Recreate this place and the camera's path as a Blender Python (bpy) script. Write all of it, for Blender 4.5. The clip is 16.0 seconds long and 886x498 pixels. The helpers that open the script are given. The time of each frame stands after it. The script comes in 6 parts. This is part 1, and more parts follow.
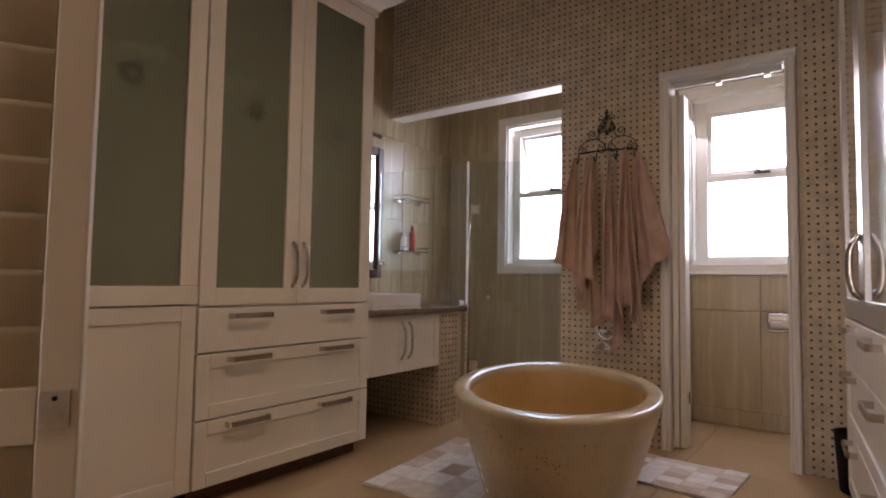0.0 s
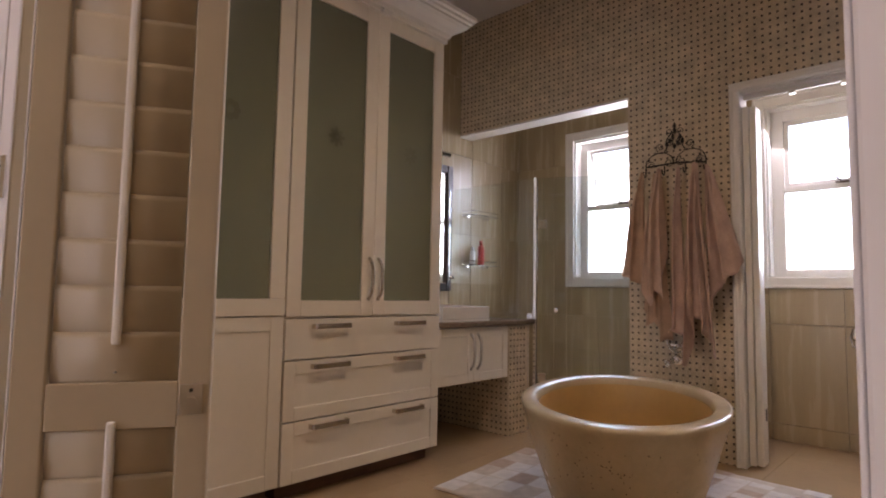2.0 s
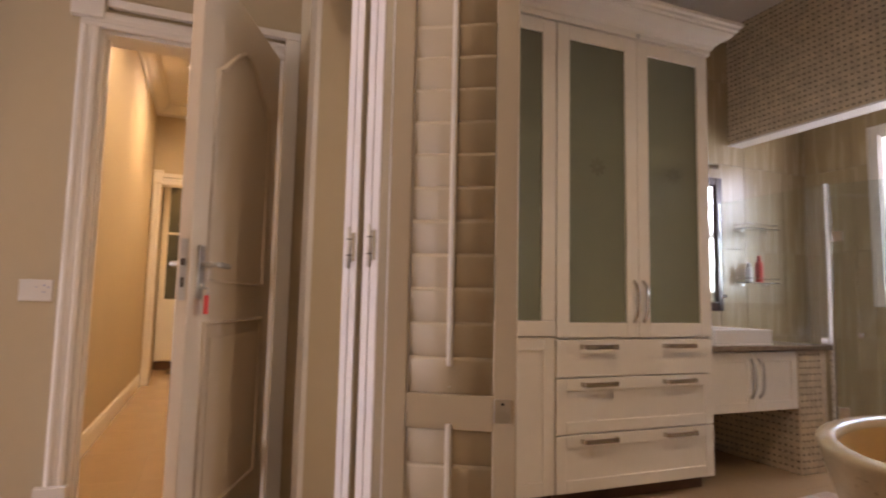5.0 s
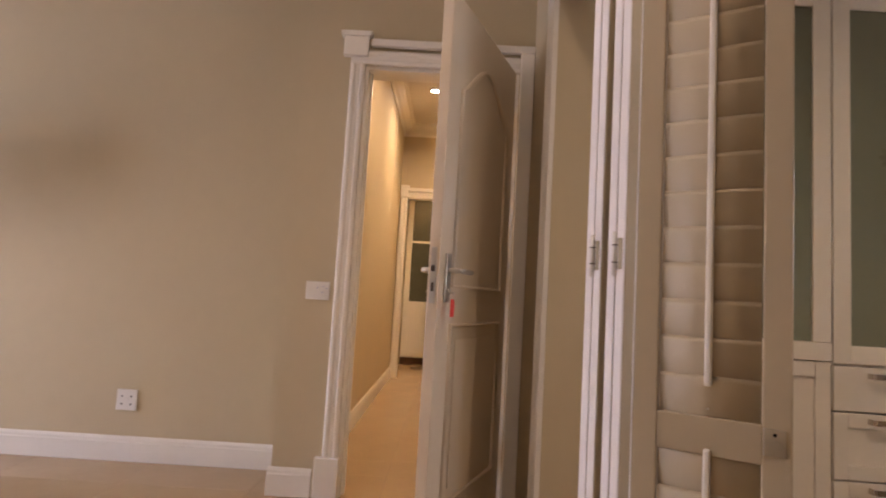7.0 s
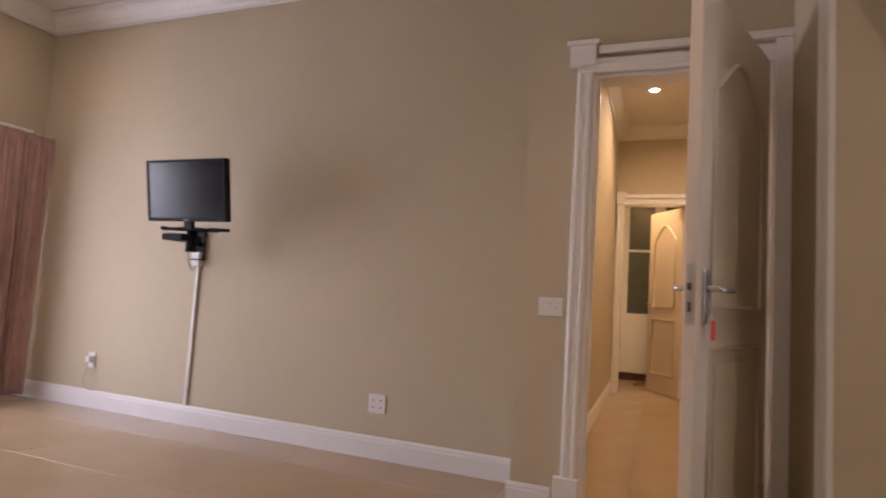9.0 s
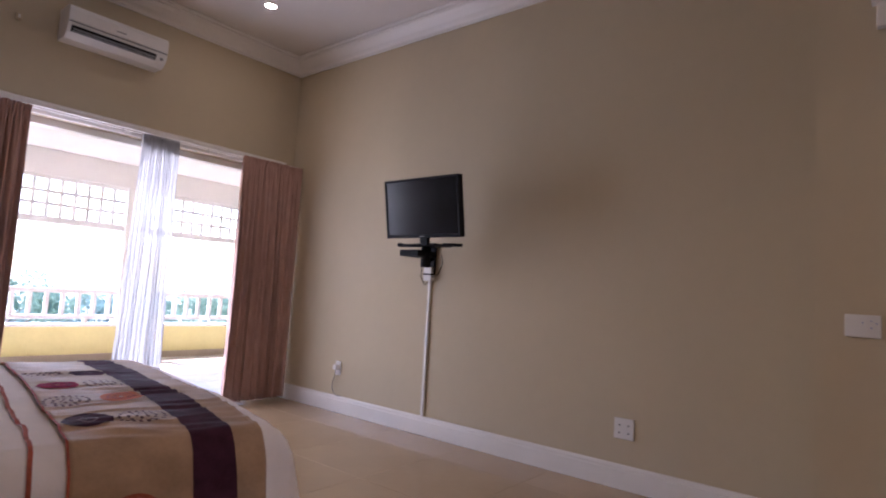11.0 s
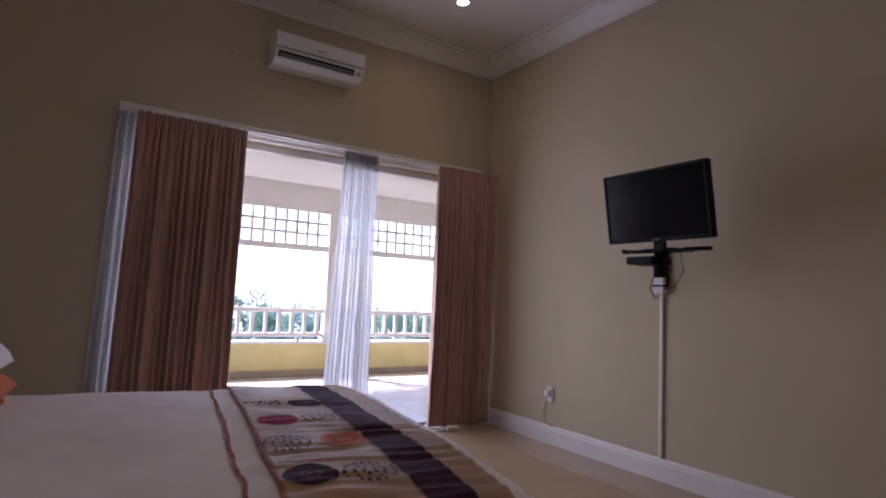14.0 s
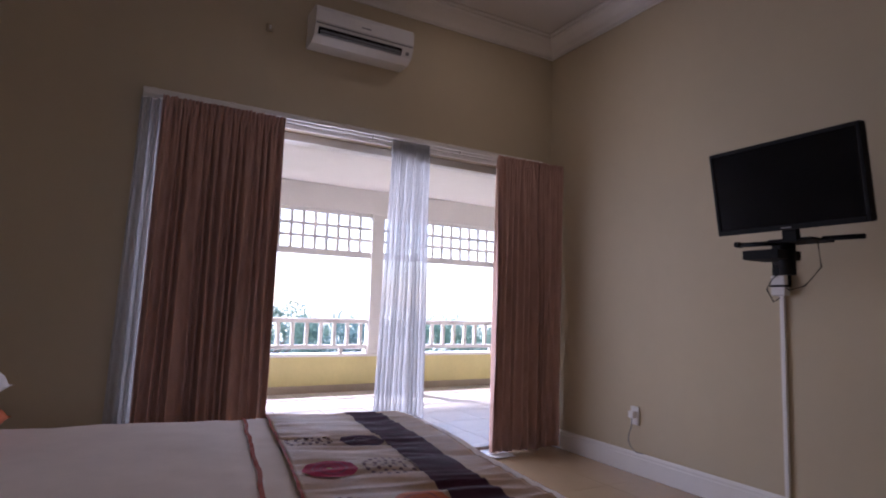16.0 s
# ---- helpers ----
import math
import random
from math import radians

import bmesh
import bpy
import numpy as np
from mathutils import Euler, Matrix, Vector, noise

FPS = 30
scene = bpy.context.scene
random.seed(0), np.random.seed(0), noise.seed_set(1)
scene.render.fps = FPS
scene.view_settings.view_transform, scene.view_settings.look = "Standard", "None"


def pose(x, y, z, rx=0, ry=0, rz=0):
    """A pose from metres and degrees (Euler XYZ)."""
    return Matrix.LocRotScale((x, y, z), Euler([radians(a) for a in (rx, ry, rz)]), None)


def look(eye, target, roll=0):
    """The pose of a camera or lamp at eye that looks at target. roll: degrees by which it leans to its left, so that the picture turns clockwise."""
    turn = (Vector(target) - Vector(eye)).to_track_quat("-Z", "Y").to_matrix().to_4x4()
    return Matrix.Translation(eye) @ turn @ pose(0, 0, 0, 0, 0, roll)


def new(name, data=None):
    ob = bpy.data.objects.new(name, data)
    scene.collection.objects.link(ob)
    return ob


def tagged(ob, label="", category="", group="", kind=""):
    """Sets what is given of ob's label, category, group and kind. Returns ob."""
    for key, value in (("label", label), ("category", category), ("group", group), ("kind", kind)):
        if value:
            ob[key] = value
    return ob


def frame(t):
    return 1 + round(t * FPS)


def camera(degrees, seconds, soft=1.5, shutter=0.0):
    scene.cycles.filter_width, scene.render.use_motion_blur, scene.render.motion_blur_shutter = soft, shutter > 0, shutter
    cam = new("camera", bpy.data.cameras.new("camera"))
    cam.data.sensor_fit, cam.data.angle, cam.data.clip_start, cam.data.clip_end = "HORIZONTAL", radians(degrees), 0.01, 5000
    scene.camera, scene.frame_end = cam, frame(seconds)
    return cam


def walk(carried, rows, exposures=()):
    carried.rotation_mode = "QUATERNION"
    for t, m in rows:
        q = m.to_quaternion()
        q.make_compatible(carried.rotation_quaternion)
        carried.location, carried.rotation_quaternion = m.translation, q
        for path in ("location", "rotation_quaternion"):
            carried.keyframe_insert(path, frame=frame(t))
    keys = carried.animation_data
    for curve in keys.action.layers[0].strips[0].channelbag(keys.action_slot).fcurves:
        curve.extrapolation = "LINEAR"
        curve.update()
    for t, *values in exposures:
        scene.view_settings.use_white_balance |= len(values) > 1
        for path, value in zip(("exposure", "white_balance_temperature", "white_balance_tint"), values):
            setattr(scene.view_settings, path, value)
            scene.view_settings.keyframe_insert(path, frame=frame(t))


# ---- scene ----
cam = camera(75.7, 16.0, soft=1.9, shutter=0.4)
PATH = [
    (0, (2.834, 5.032, 0.882), (1.666, 6.652, 0.995), 0.9),
    (0.5, (2.853, 5.009, 0.881), (1.643, 6.597, 1.006), 1.0),
    (1, (2.865, 4.985, 0.881), (1.607, 6.534, 1.018), 1.0),
    (1.5, (2.889, 4.964, 0.884), (1.583, 6.471, 1.029), 1.0),
    (2, (2.915, 4.941, 0.886), (1.56, 6.405, 1.039), 1.0),
    (2.5, (2.947, 4.918, 0.888), (1.539, 6.33, 1.048), 1.1),
    (3, (2.974, 4.883, 0.897), (1.499, 6.222, 1.063), 1.0),
    (3.5, (3.002, 4.849, 0.903), (1.454, 6.103, 1.075), 1.1),
    (4, (3.034, 4.83, 0.91), (1.407, 5.98, 1.084), 1.1),
    (4.5, (3.046, 4.809, 0.92), (1.323, 5.808, 1.098), 1.1),
    (5, (3.044, 4.796, 0.93), (1.195, 5.537, 1.111), 1.2),
    (7.5, (3.04, 4.754, 0.93), (1.056, 4.572, 1.11), 3.6),
    (8, (3.02, 4.744, 0.926), (1.06, 4.39, 1.112), 3.6),
    (8.5, (3.026, 4.682, 0.944), (1.103, 4.16, 1.119), 3.6),
    (9, (3.032, 4.618, 0.957), (1.169, 3.907, 1.12), 3.6),
    (9.5, (3.032, 4.535, 0.951), (1.251, 3.639, 1.118), 3.6),
    (10, (3.028, 4.457, 0.962), (1.338, 3.399, 1.124), 3.6),
    (12.5, (2.993, 4.052, 0.962), (1.683, 2.551, 1.13), 2.9),
    (13, (2.925, 3.977, 0.974), (1.714, 2.395, 1.143), 2.7),
    (13.5, (2.899, 3.891, 0.966), (1.746, 2.265, 1.14), 2.6),
    (14, (2.869, 3.785, 0.964), (1.789, 2.111, 1.14), 2.5),
    (14.5, (2.851, 3.653, 0.967), (1.809, 1.955, 1.149), 2.4),
    (15, (2.823, 3.548, 0.95), (1.799, 1.84, 1.143), 2.2),
    (15.5, (2.781, 3.434, 0.938), (1.773, 1.718, 1.136), 2.0),
    (16, (2.743, 3.28, 0.947), (1.772, 1.543, 1.15), 1.8),
]
EXPOSURES = [(0, 2.98, 6500, 33), (3.0, 3.32, 6500, 33), (4.0, 3.47, 6600, 33), (5.0, 3.55, 6600, 33), (7.5, 3.46, 6200, 31), (8.5, 3.31, 6000, 32), (10, 3.0, 5750, 33), (12.3, 2.10, 5550, 34), (16, 1.77, 5550, 34)]
walk(cam, [(t, look(eye, target, roll)) for t, eye, target, roll in PATH], EXPOSURES)

# ---- world, sun and large lights ----
world = bpy.data.worlds.new("sky")
scene.world = world
world.use_nodes = True
wn = world.node_tree.nodes
sky = wn.new("ShaderNodeTexSky")
sky.sky_type, sky.sun_disc = "NISHITA", False
sky.sun_elevation, sky.sun_rotation = radians(52), radians(150)
sky.air_density, sky.dust_density = 1.2, 1.0
world.node_tree.links.new(sky.outputs["Color"], wn["Background"].inputs["Color"])
wn["Background"].inputs["Strength"].default_value = 0.15
sun_data = bpy.data.lights.new("sun", "SUN")
sun_data.energy, sun_data.angle, sun_data.color = 5.0, radians(5), (1.0, 0.97, 0.94)
sun = new("sun", sun_data)
sun.matrix_world = look((0, 0, 0), (-math.cos(radians(52)) * math.sin(radians(150)), -math.cos(radians(52)) * math.cos(radians(150)), -math.sin(radians(52))))


def lamp_area(name, eye, target, w, h, power, color):
    d = bpy.data.lights.new(name, "AREA")
    d.shape, d.size, d.size_y, d.energy, d.color = "RECTANGLE", w, h, power, color
    ob = new(name, d)
    ob.matrix_world = look(eye, target)
    return ob


# the sky's light in the two bathroom windows
lamp_area("shower_window_daylight", (0.91, 9.40, 1.58), (0.91, 8.0, 0.95), 0.95, 1.35, 3.6, (0.93, 0.97, 1.0))
lamp_area("toilet_window_daylight", (2.34, 9.40, 1.58), (2.34, 8.0, 0.45), 0.95, 1.35, 3.8, (0.93, 0.97, 1.0))


# the sky's light in the balcony door
lamp_area("balcony_door_daylight", (1.48, -0.12, 0.97), (1.92, 1.83, 0.75), 1.80, 1.80, 7.2, (0.90, 0.95, 1.0))


def spot_down(name, x, y, z, power, color, blend=0.6, size=110):
    d = bpy.data.lights.new(name, "SPOT")
    d.energy, d.color, d.spot_size, d.spot_blend, d.shadow_soft_size = power, color, radians(size), blend, 0.04
    ob = new(name, d)
    ob.location = (x, y, z)
    return ob


WARM = (1.0, 0.71, 0.33)
spot_down("passage_lamp_light", -2.43, 4.80, 2.93, 8.6, WARM, 1.0, 172)
spot_down("passage_lamp_light_near", -0.75, 4.85, 2.93, 5.6, WARM, 1.0, 172)
spot_down("far_room_lamp_light", -3.95, 4.42, 2.6, 6.5, WARM, 1.0, 150)
spot_down("bedroom_lamp_light", 0.81, 0.71, 2.93, 0.3, (1.0, 0.8, 0.58))
# two unseen lamps added as fill for the door wall and the shutters
spot_down("bedroom_added_fill", 2.1, 3.75, 2.93, 1.55, (1.0, 0.79, 0.56), 1.0, 140)
spot_down("lobby_added_fill", 2.3, 4.72, 2.93, 1.35, (1.0, 0.80, 0.48), 1.0, 155)
# added fill without a known bathroom lamp, lifts the lower cabinets and floor
spot_down("bathroom_added_fill", 2.35, 6.55, 2.80, 4.7, (1.0, 0.81, 0.48), 1.0, 145)


# ---- materials ----
def mat(name, color, rough=0.5, metal=0.0, var=0.08, scale=6.0, bump=0.0, bscale=120.0, stretch=(1, 1, 1), tint=None, rand=0.0, spec=0.5, coat=0.0):
    """A surface with colour variation at two scales, uneven gloss and fine relief."""
    m = bpy.data.materials.new(name)
    m.use_nodes = True
    nt = m.node_tree
    N, L = nt.nodes, nt.links
    p = N["Principled BSDF"]
    p.inputs["Metallic"].default_value = metal
    p.inputs["Specular IOR Level"].default_value = spec
    p.inputs["Coat Weight"].default_value = coat
    tc = N.new("ShaderNodeTexCoord")
    mp = N.new("ShaderNodeMapping")
    mp.inputs["Scale"].default_value = stretch
    L.new(tc.outputs["Object"], mp.inputs["Vector"])
    n1, n2 = N.new("ShaderNodeTexNoise"), N.new("ShaderNodeTexNoise")
    n1.inputs["Scale"].default_value, n2.inputs["Scale"].default_value = scale, scale * 9
    n1.inputs["Detail"].default_value = n2.inputs["Detail"].default_value = 5
    add = N.new("ShaderNodeMath")
    add.operation = "MULTIPLY_ADD"
    add.inputs[1].default_value = 0.35
    for n in (n1, n2):
        L.new(mp.outputs["Vector"], n.inputs["Vector"])
    L.new(n2.outputs["Fac"], add.inputs[0])
    L.new(n1.outputs["Fac"], add.inputs[2])
    ramp = N.new("ShaderNodeValToRGB")
    ramp.color_ramp.elements[0].position, ramp.color_ramp.elements[1].position = 0.42, 0.95
    other = tint or tuple(c * (1 - 2.2 * var) for c in color)
    ramp.color_ramp.elements[0].color = (*other, 1)
    ramp.color_ramp.elements[1].color = (*(min(1, c * (1 + var)) for c in color), 1)
    L.new(add.outputs[0], ramp.inputs["Fac"])
    col = ramp.outputs["Color"]
    if rand:
        info, hsv, rng = N.new("ShaderNodeObjectInfo"), N.new("ShaderNodeHueSaturation"), N.new("ShaderNodeMapRange")
        rng.inputs["To Min"].default_value, rng.inputs["To Max"].default_value = 1 - rand, 1 + rand
        L.new(info.outputs["Random"], rng.inputs["Value"])
        L.new(rng.outputs["Result"], hsv.inputs["Value"])
        L.new(col, hsv.inputs["Color"])
        col = hsv.outputs["Color"]
    L.new(col, p.inputs["Base Color"])
    rr = N.new("ShaderNodeMapRange")
    rr.inputs["To Min"].default_value, rr.inputs["To Max"].default_value = max(0.02, rough - 0.08), min(1, rough + 0.08)
    L.new(n1.outputs["Fac"], rr.inputs["Value"])
    L.new(rr.outputs["Result"], p.inputs["Roughness"])
    if bump:
        n3, b = N.new("ShaderNodeTexNoise"), N.new("ShaderNodeBump")
        n3.inputs["Scale"].default_value, n3.inputs["Detail"].default_value = bscale, 4
        L.new(mp.outputs["Vector"], n3.inputs["Vector"])
        b.inputs["Strength"].default_value, b.inputs["Distance"].default_value = bump, 0.004
        L.new(n3.outputs["Fac"], b.inputs["Height"])
        L.new(b.outputs["Normal"], p.inputs["Normal"])
    return m


def glass_mat(name, color, rough=0.0, weight=1.0):
    m = bpy.data.materials.new(name)
    m.use_nodes = True
    p = m.node_tree.nodes["Principled BSDF"]
    p.inputs["Base Color"].default_value = (*color, 1)
    p.inputs["Roughness"].default_value = rough
    p.inputs["IOR"].default_value = 1.45
    p.inputs["Transmission Weight"].default_value = weight
    return m


def sheer_mat(name, color, through_share):
    m = bpy.data.materials.new(name)
    m.use_nodes = True
    N, L = m.node_tree.nodes, m.node_tree.links
    d, t, c, a, b = (N.new("ShaderNodeBsdf" + k) for k in ("Diffuse", "Translucent", "Transparent", "Diffuse", "Diffuse"))
    m1, m2 = N.new("ShaderNodeMixShader"), N.new("ShaderNodeMixShader")
    tex, tc, rng = N.new("ShaderNodeTexNoise"), N.new("ShaderNodeTexCoord"), N.new("ShaderNodeMapRange")
    tex.inputs["Scale"].default_value = 30
    rng.inputs["To Min"].default_value, rng.inputs["To Max"].default_value = through_share - 0.08, through_share + 0.08
    L.new(tc.outputs["Object"], tex.inputs["Vector"])
    L.new(tex.outputs["Fac"], rng.inputs["Value"])
    d.inputs["Color"].default_value = t.inputs["Color"].default_value = (*color, 1)
    L.new(d.outputs[0], m1.inputs[1])
    L.new(t.outputs[0], m1.inputs[2])
    L.new(m1.outputs[0], m2.inputs[1])
    L.new(c.outputs[0], m2.inputs[2])
    L.new(rng.outputs["Result"], m2.inputs["Fac"])
    L.new(m2.outputs[0], N["Material Output"].inputs["Surface"])
    return m


def glow_mat(name, color, strength):
    m = bpy.data.materials.new(name)
    m.use_nodes = True
    p = m.node_tree.nodes["Principled BSDF"]
    p.inputs["Base Color"].default_value = (0.9, 0.9, 0.9, 1)
    p.inputs["Emission Color"].default_value = (*color, 1)
    p.inputs["Emission Strength"].default_value = strength
    return m


M_WALL = mat("sage_beige_wall_paint", (0.55, 0.465, 0.315), 0.75, var=0.025, scale=1.5, bump=0.06, bscale=260)
M_WHITE = mat("white_satin_paint", (0.80, 0.77, 0.72), 0.38, var=0.02, scale=3, bump=0.02, bscale=90)
# shutter leaves take two tones: buff faces, much paler edges
M_LEAFFACE = mat("buff_shutter_face", (0.49, 0.41, 0.285), 0.45, var=0.03, scale=3, bump=0.03, bscale=70)
M_LEAFEDGE = mat("white_shutter_edge", (0.86, 0.84, 0.86), 0.3, var=0.02, scale=3, bump=0.02, bscale=90)
M_CREAM = mat("cream_cabinet_paint", (0.85, 0.80, 0.71), 0.36, var=0.025, scale=3, bump=0.03, bscale=70)
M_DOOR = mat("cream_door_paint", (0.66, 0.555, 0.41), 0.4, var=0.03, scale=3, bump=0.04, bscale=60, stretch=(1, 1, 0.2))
M_CEIL = mat("white_ceiling_paint", (0.72, 0.675, 0.62), 0.85, var=0.02, scale=1.2, bump=0.04, bscale=200)
M_FLOOR = mat("polished_beige_floor_tile", (0.45, 0.318, 0.185), 0.15, var=0.04, scale=2.2, rand=0.02, spec=0.45)
M_GROUT = mat("tan_floor_grout", (0.40, 0.29, 0.175), 0.8, var=0.1, scale=20)
M_TILE = mat("beige_streaked_wall_tile", (0.45, 0.36, 0.22), 0.26, var=0.05, scale=7, stretch=(4.0, 0.25, 4.0), rand=0.04)
M_TGROUT = mat("pale_wall_grout", (0.50, 0.43, 0.32), 0.8, var=0.08, scale=30)
M_MOSAIC = mat("cream_marble_mosaic", (0.66, 0.535, 0.365), 0.4, var=0.14, scale=14, bump=0.05, bscale=120)
M_DOT = mat("dark_marble_dot", (0.07, 0.042, 0.03), 0.4, var=0.2, scale=40)
M_MGROUT = mat("mosaic_grout", (0.58, 0.48, 0.355), 0.85, var=0.1, scale=40)
M_CHROME = mat("chrome", (0.78, 0.77, 0.75), 0.14, 1.0, var=0.03, scale=20)
M_STEEL = mat("brushed_steel", (0.60, 0.57, 0.52), 0.32, 1.0, var=0.05, scale=30)
M_HANDLE = mat("satin_nickel", (0.58, 0.52, 0.45), 0.2, 1.0, var=0.05, scale=30)
M_BRONZE = mat("aged_bronze", (0.10, 0.075, 0.055), 0.5, 0.7, var=0.2, scale=60)
M_IRON = mat("dark_wrought_iron", (0.06, 0.05, 0.042), 0.6, 0.6, var=0.25, scale=60, bump=0.1)
M_BLACK = mat("black_plastic", (0.010, 0.010, 0.011), 0.65, var=0.1, scale=20, spec=0.15)
M_SCREEN = mat("black_screen_glass", (0.006, 0.006, 0.007), 0.2, var=0.05, scale=10, spec=0.25)
M_PLASTIC = mat("white_plastic", (0.78, 0.76, 0.73), 0.35, var=0.02, scale=10)
M_GREYPL = mat("grey_plastic", (0.22, 0.22, 0.22), 0.45, var=0.05, scale=20)
M_TUBIN = mat("amber_honed_stone", (0.56, 0.37, 0.15), 0.3, var=0.06, scale=4, bump=0.03, bscale=60)
M_TUB = mat("honed_sandstone", (0.55, 0.455, 0.30), 0.24, var=0.07, scale=6, bump=0.06, bscale=60, spec=0.5)
M_PIT = mat("stone_pit", (0.10, 0.065, 0.04), 0.9, var=0.2, scale=60)
M_TOWEL = mat("dusty_pink_terry", (0.56, 0.39, 0.315), 0.95, var=0.12, scale=12, bump=0.5, bscale=500)
M_TOWEL3 = mat("pinkish_beige_terry", (0.60, 0.43, 0.33), 0.95, var=0.10, scale=12, bump=0.5, bscale=500)
M_TOWEL2 = mat("tan_terry", (0.50, 0.33, 0.22), 0.95, var=0.12, scale=12, bump=0.5, bscale=500)
M_CURTAIN = mat("mauve_brown_curtain_cloth", (0.52, 0.325, 0.26), 0.85, var=0.08, scale=20, bump=0.25, bscale=700, stretch=(1, 1, 0.4))
M_SHEER = sheer_mat("white_voile", (0.74, 0.74, 0.74), 0.33)
M_SHEET = mat("cream_bedspread_cotton", (0.88, 0.80, 0.75), 0.9, spec=0.2, var=0.04, scale=3, bump=0.25, bscale=300)
M_KHAKI = mat("khaki_satin", (0.43, 0.27, 0.15), 0.62, spec=0.3, var=0.12, scale=10, bump=0.2, bscale=300)
M_PURPLE = mat("dark_plum_satin", (0.062, 0.020, 0.036), 0.8, spec=0.12, var=0.2, scale=20, bump=0.2, bscale=300)
M_PINK = mat("crimson_applique", (0.40, 0.03, 0.08), 0.85, spec=0.15, var=0.15, scale=30)
M_ORANGE = mat("orange_satin", (0.62, 0.15, 0.04), 0.75, spec=0.25, var=0.12, scale=15, bump=0.15, bscale=200)
M_DOTS = mat("dark_brown_embroidery", (0.15, 0.075, 0.055), 0.85, var=0.2, scale=60)
M_STITCH = mat("mauve_stitching", (0.20, 0.12, 0.14), 0.85, var=0.2, scale=60)
M_PLUMPINK = mat("deep_pink_stitching", (0.30, 0.03, 0.10), 0.85, var=0.2, scale=60)
M_REDTRIM = mat("rust_red_braid", (0.42, 0.09, 0.045), 0.8, var=0.2, scale=90, bump=0.4, bscale=400)
M_PILLOW = mat("white_pillow_cotton", (0.78, 0.76, 0.74), 0.9, var=0.03, scale=6, bump=0.2, bscale=300)
M_PINE = mat("orange_pine", (0.46, 0.25, 0.10), 0.45, var=0.15, scale=8, stretch=(1, 8, 8))
M_DARKWOOD = mat("dark_stained_wood", (0.055, 0.028, 0.018), 0.35, var=0.2, scale=12, stretch=(6, 6, 1))
M_STONETOP = mat("brown_granite_top", (0.25, 0.19, 0.135), 0.22, var=0.3, scale=60)
M_KICK = mat("brown_plinth_board", (0.14, 0.07, 0.04), 0.6, var=0.15, scale=15)
M_BASIN = mat("white_glazed_ceramic", (0.82, 0.80, 0.77), 0.12, var=0.01, scale=6)
M_MAT = mat("woven_pale_bath_mat", (0.62, 0.55, 0.48), 0.95, var=0.1, scale=20, bump=0.5, bscale=350)
M_MATA = mat("woven_rose_patch", (0.52, 0.40, 0.32), 0.95, var=0.1, scale=20, bump=0.5, bscale=350)
M_MATB = mat("woven_white_patch", (0.74, 0.71, 0.68), 0.95, var=0.08, scale=20, bump=0.5, bscale=350)
M_RED = mat("red_bottle_plastic", (0.55, 0.04, 0.02), 0.3, var=0.05)
M_TAG = mat("red_key_tag", (0.75, 0.05, 0.03), 0.4, var=0.05)
M_YELLOW = mat("yellow_masonry_paint", (0.72, 0.62, 0.28), 0.8, var=0.05, scale=3, bump=0.2, bscale=80)
M_TAUPE = mat("taupe_skirting_paint", (0.42, 0.34, 0.25), 0.7, var=0.06)
M_BALFLOOR = mat("pale_balcony_tile", (0.72, 0.67, 0.60), 0.35, var=0.06, scale=3, rand=0.03)
M_LEAF = sheer_mat("tree_foliage", (0.15, 0.23, 0.17), 0.08)
M_LEAF2 = sheer_mat("blue_green_foliage", (0.14, 0.22, 0.20), 0.08)
M_BARK = mat("tree_bark", (0.14, 0.10, 0.07), 0.9, var=0.25, scale=10, bump=0.5, bscale=30)
M_GRASS = mat("rough_grass", (0.08, 0.11, 0.04), 0.95, var=0.3, scale=0.4)
M_HAZESHEET = mat("pale_haze_stand_in", (0.10, 0.17, 0.20), 0.12, var=0.15, scale=0.02, bump=0.3, bscale=0.8)
M_PLASTER = mat("outer_wall_plaster", (0.70, 0.64, 0.50), 0.85, var=0.05, scale=2)
M_GLASS = glass_mat("clear_glass", (0.97, 0.99, 0.98))
M_SHOWERGLASS = glass_mat("greenish_shower_glass", (0.90, 0.95, 0.92))
M_DOORGLASS = glass_mat("grey_shower_glass", (0.80, 0.87, 0.88))
M_FROST = glass_mat("frosted_green_glass", (0.40, 0.43, 0.33), 0.15, 0.62)
M_DARKGLASS = mat("dark_cupboard_glass", (0.10, 0.105, 0.08), 0.18, var=0.05)
M_OBSCURE2 = glass_mat("blue_green_obscure_glass", (0.78, 0.91, 0.93), 0.2)
M_OBSCURE = glass_mat("obscure_window_glass", (0.95, 0.98, 0.98), 0.12)
M_MIRROR = mat("mirror_silver", (0.88, 0.89, 0.88), 0.02, 1.0, var=0.0)
M_LAMP = glow_mat("lit_lamp_lens", (1.0, 0.86, 0.66), 30)


# ---- mesh helpers ----
def bx(bm, x0, y0, z0, x1, y1, z1, bev=0.0):
    vs = [bm.verts.new((x, y, z)) for x in (x0, x1) for y in (y0, y1) for z in (z0, z1)]
    fs = [bm.faces.new([vs[i] for i in q]) for q in ((0, 1, 3, 2), (4, 6, 7, 5), (0, 4, 5, 1), (2, 3, 7, 6), (0, 2, 6, 4), (1, 5, 7, 3))]
    if bev:
        es = list({e for f in fs for e in f.edges})
        bmesh.ops.bevel(bm, geom=es, offset=bev, segments=2, profile=0.5, affect="EDGES")
    return bm


def box(*a, bev=0.0):
    return bx(bmesh.new(), *a, bev=bev)


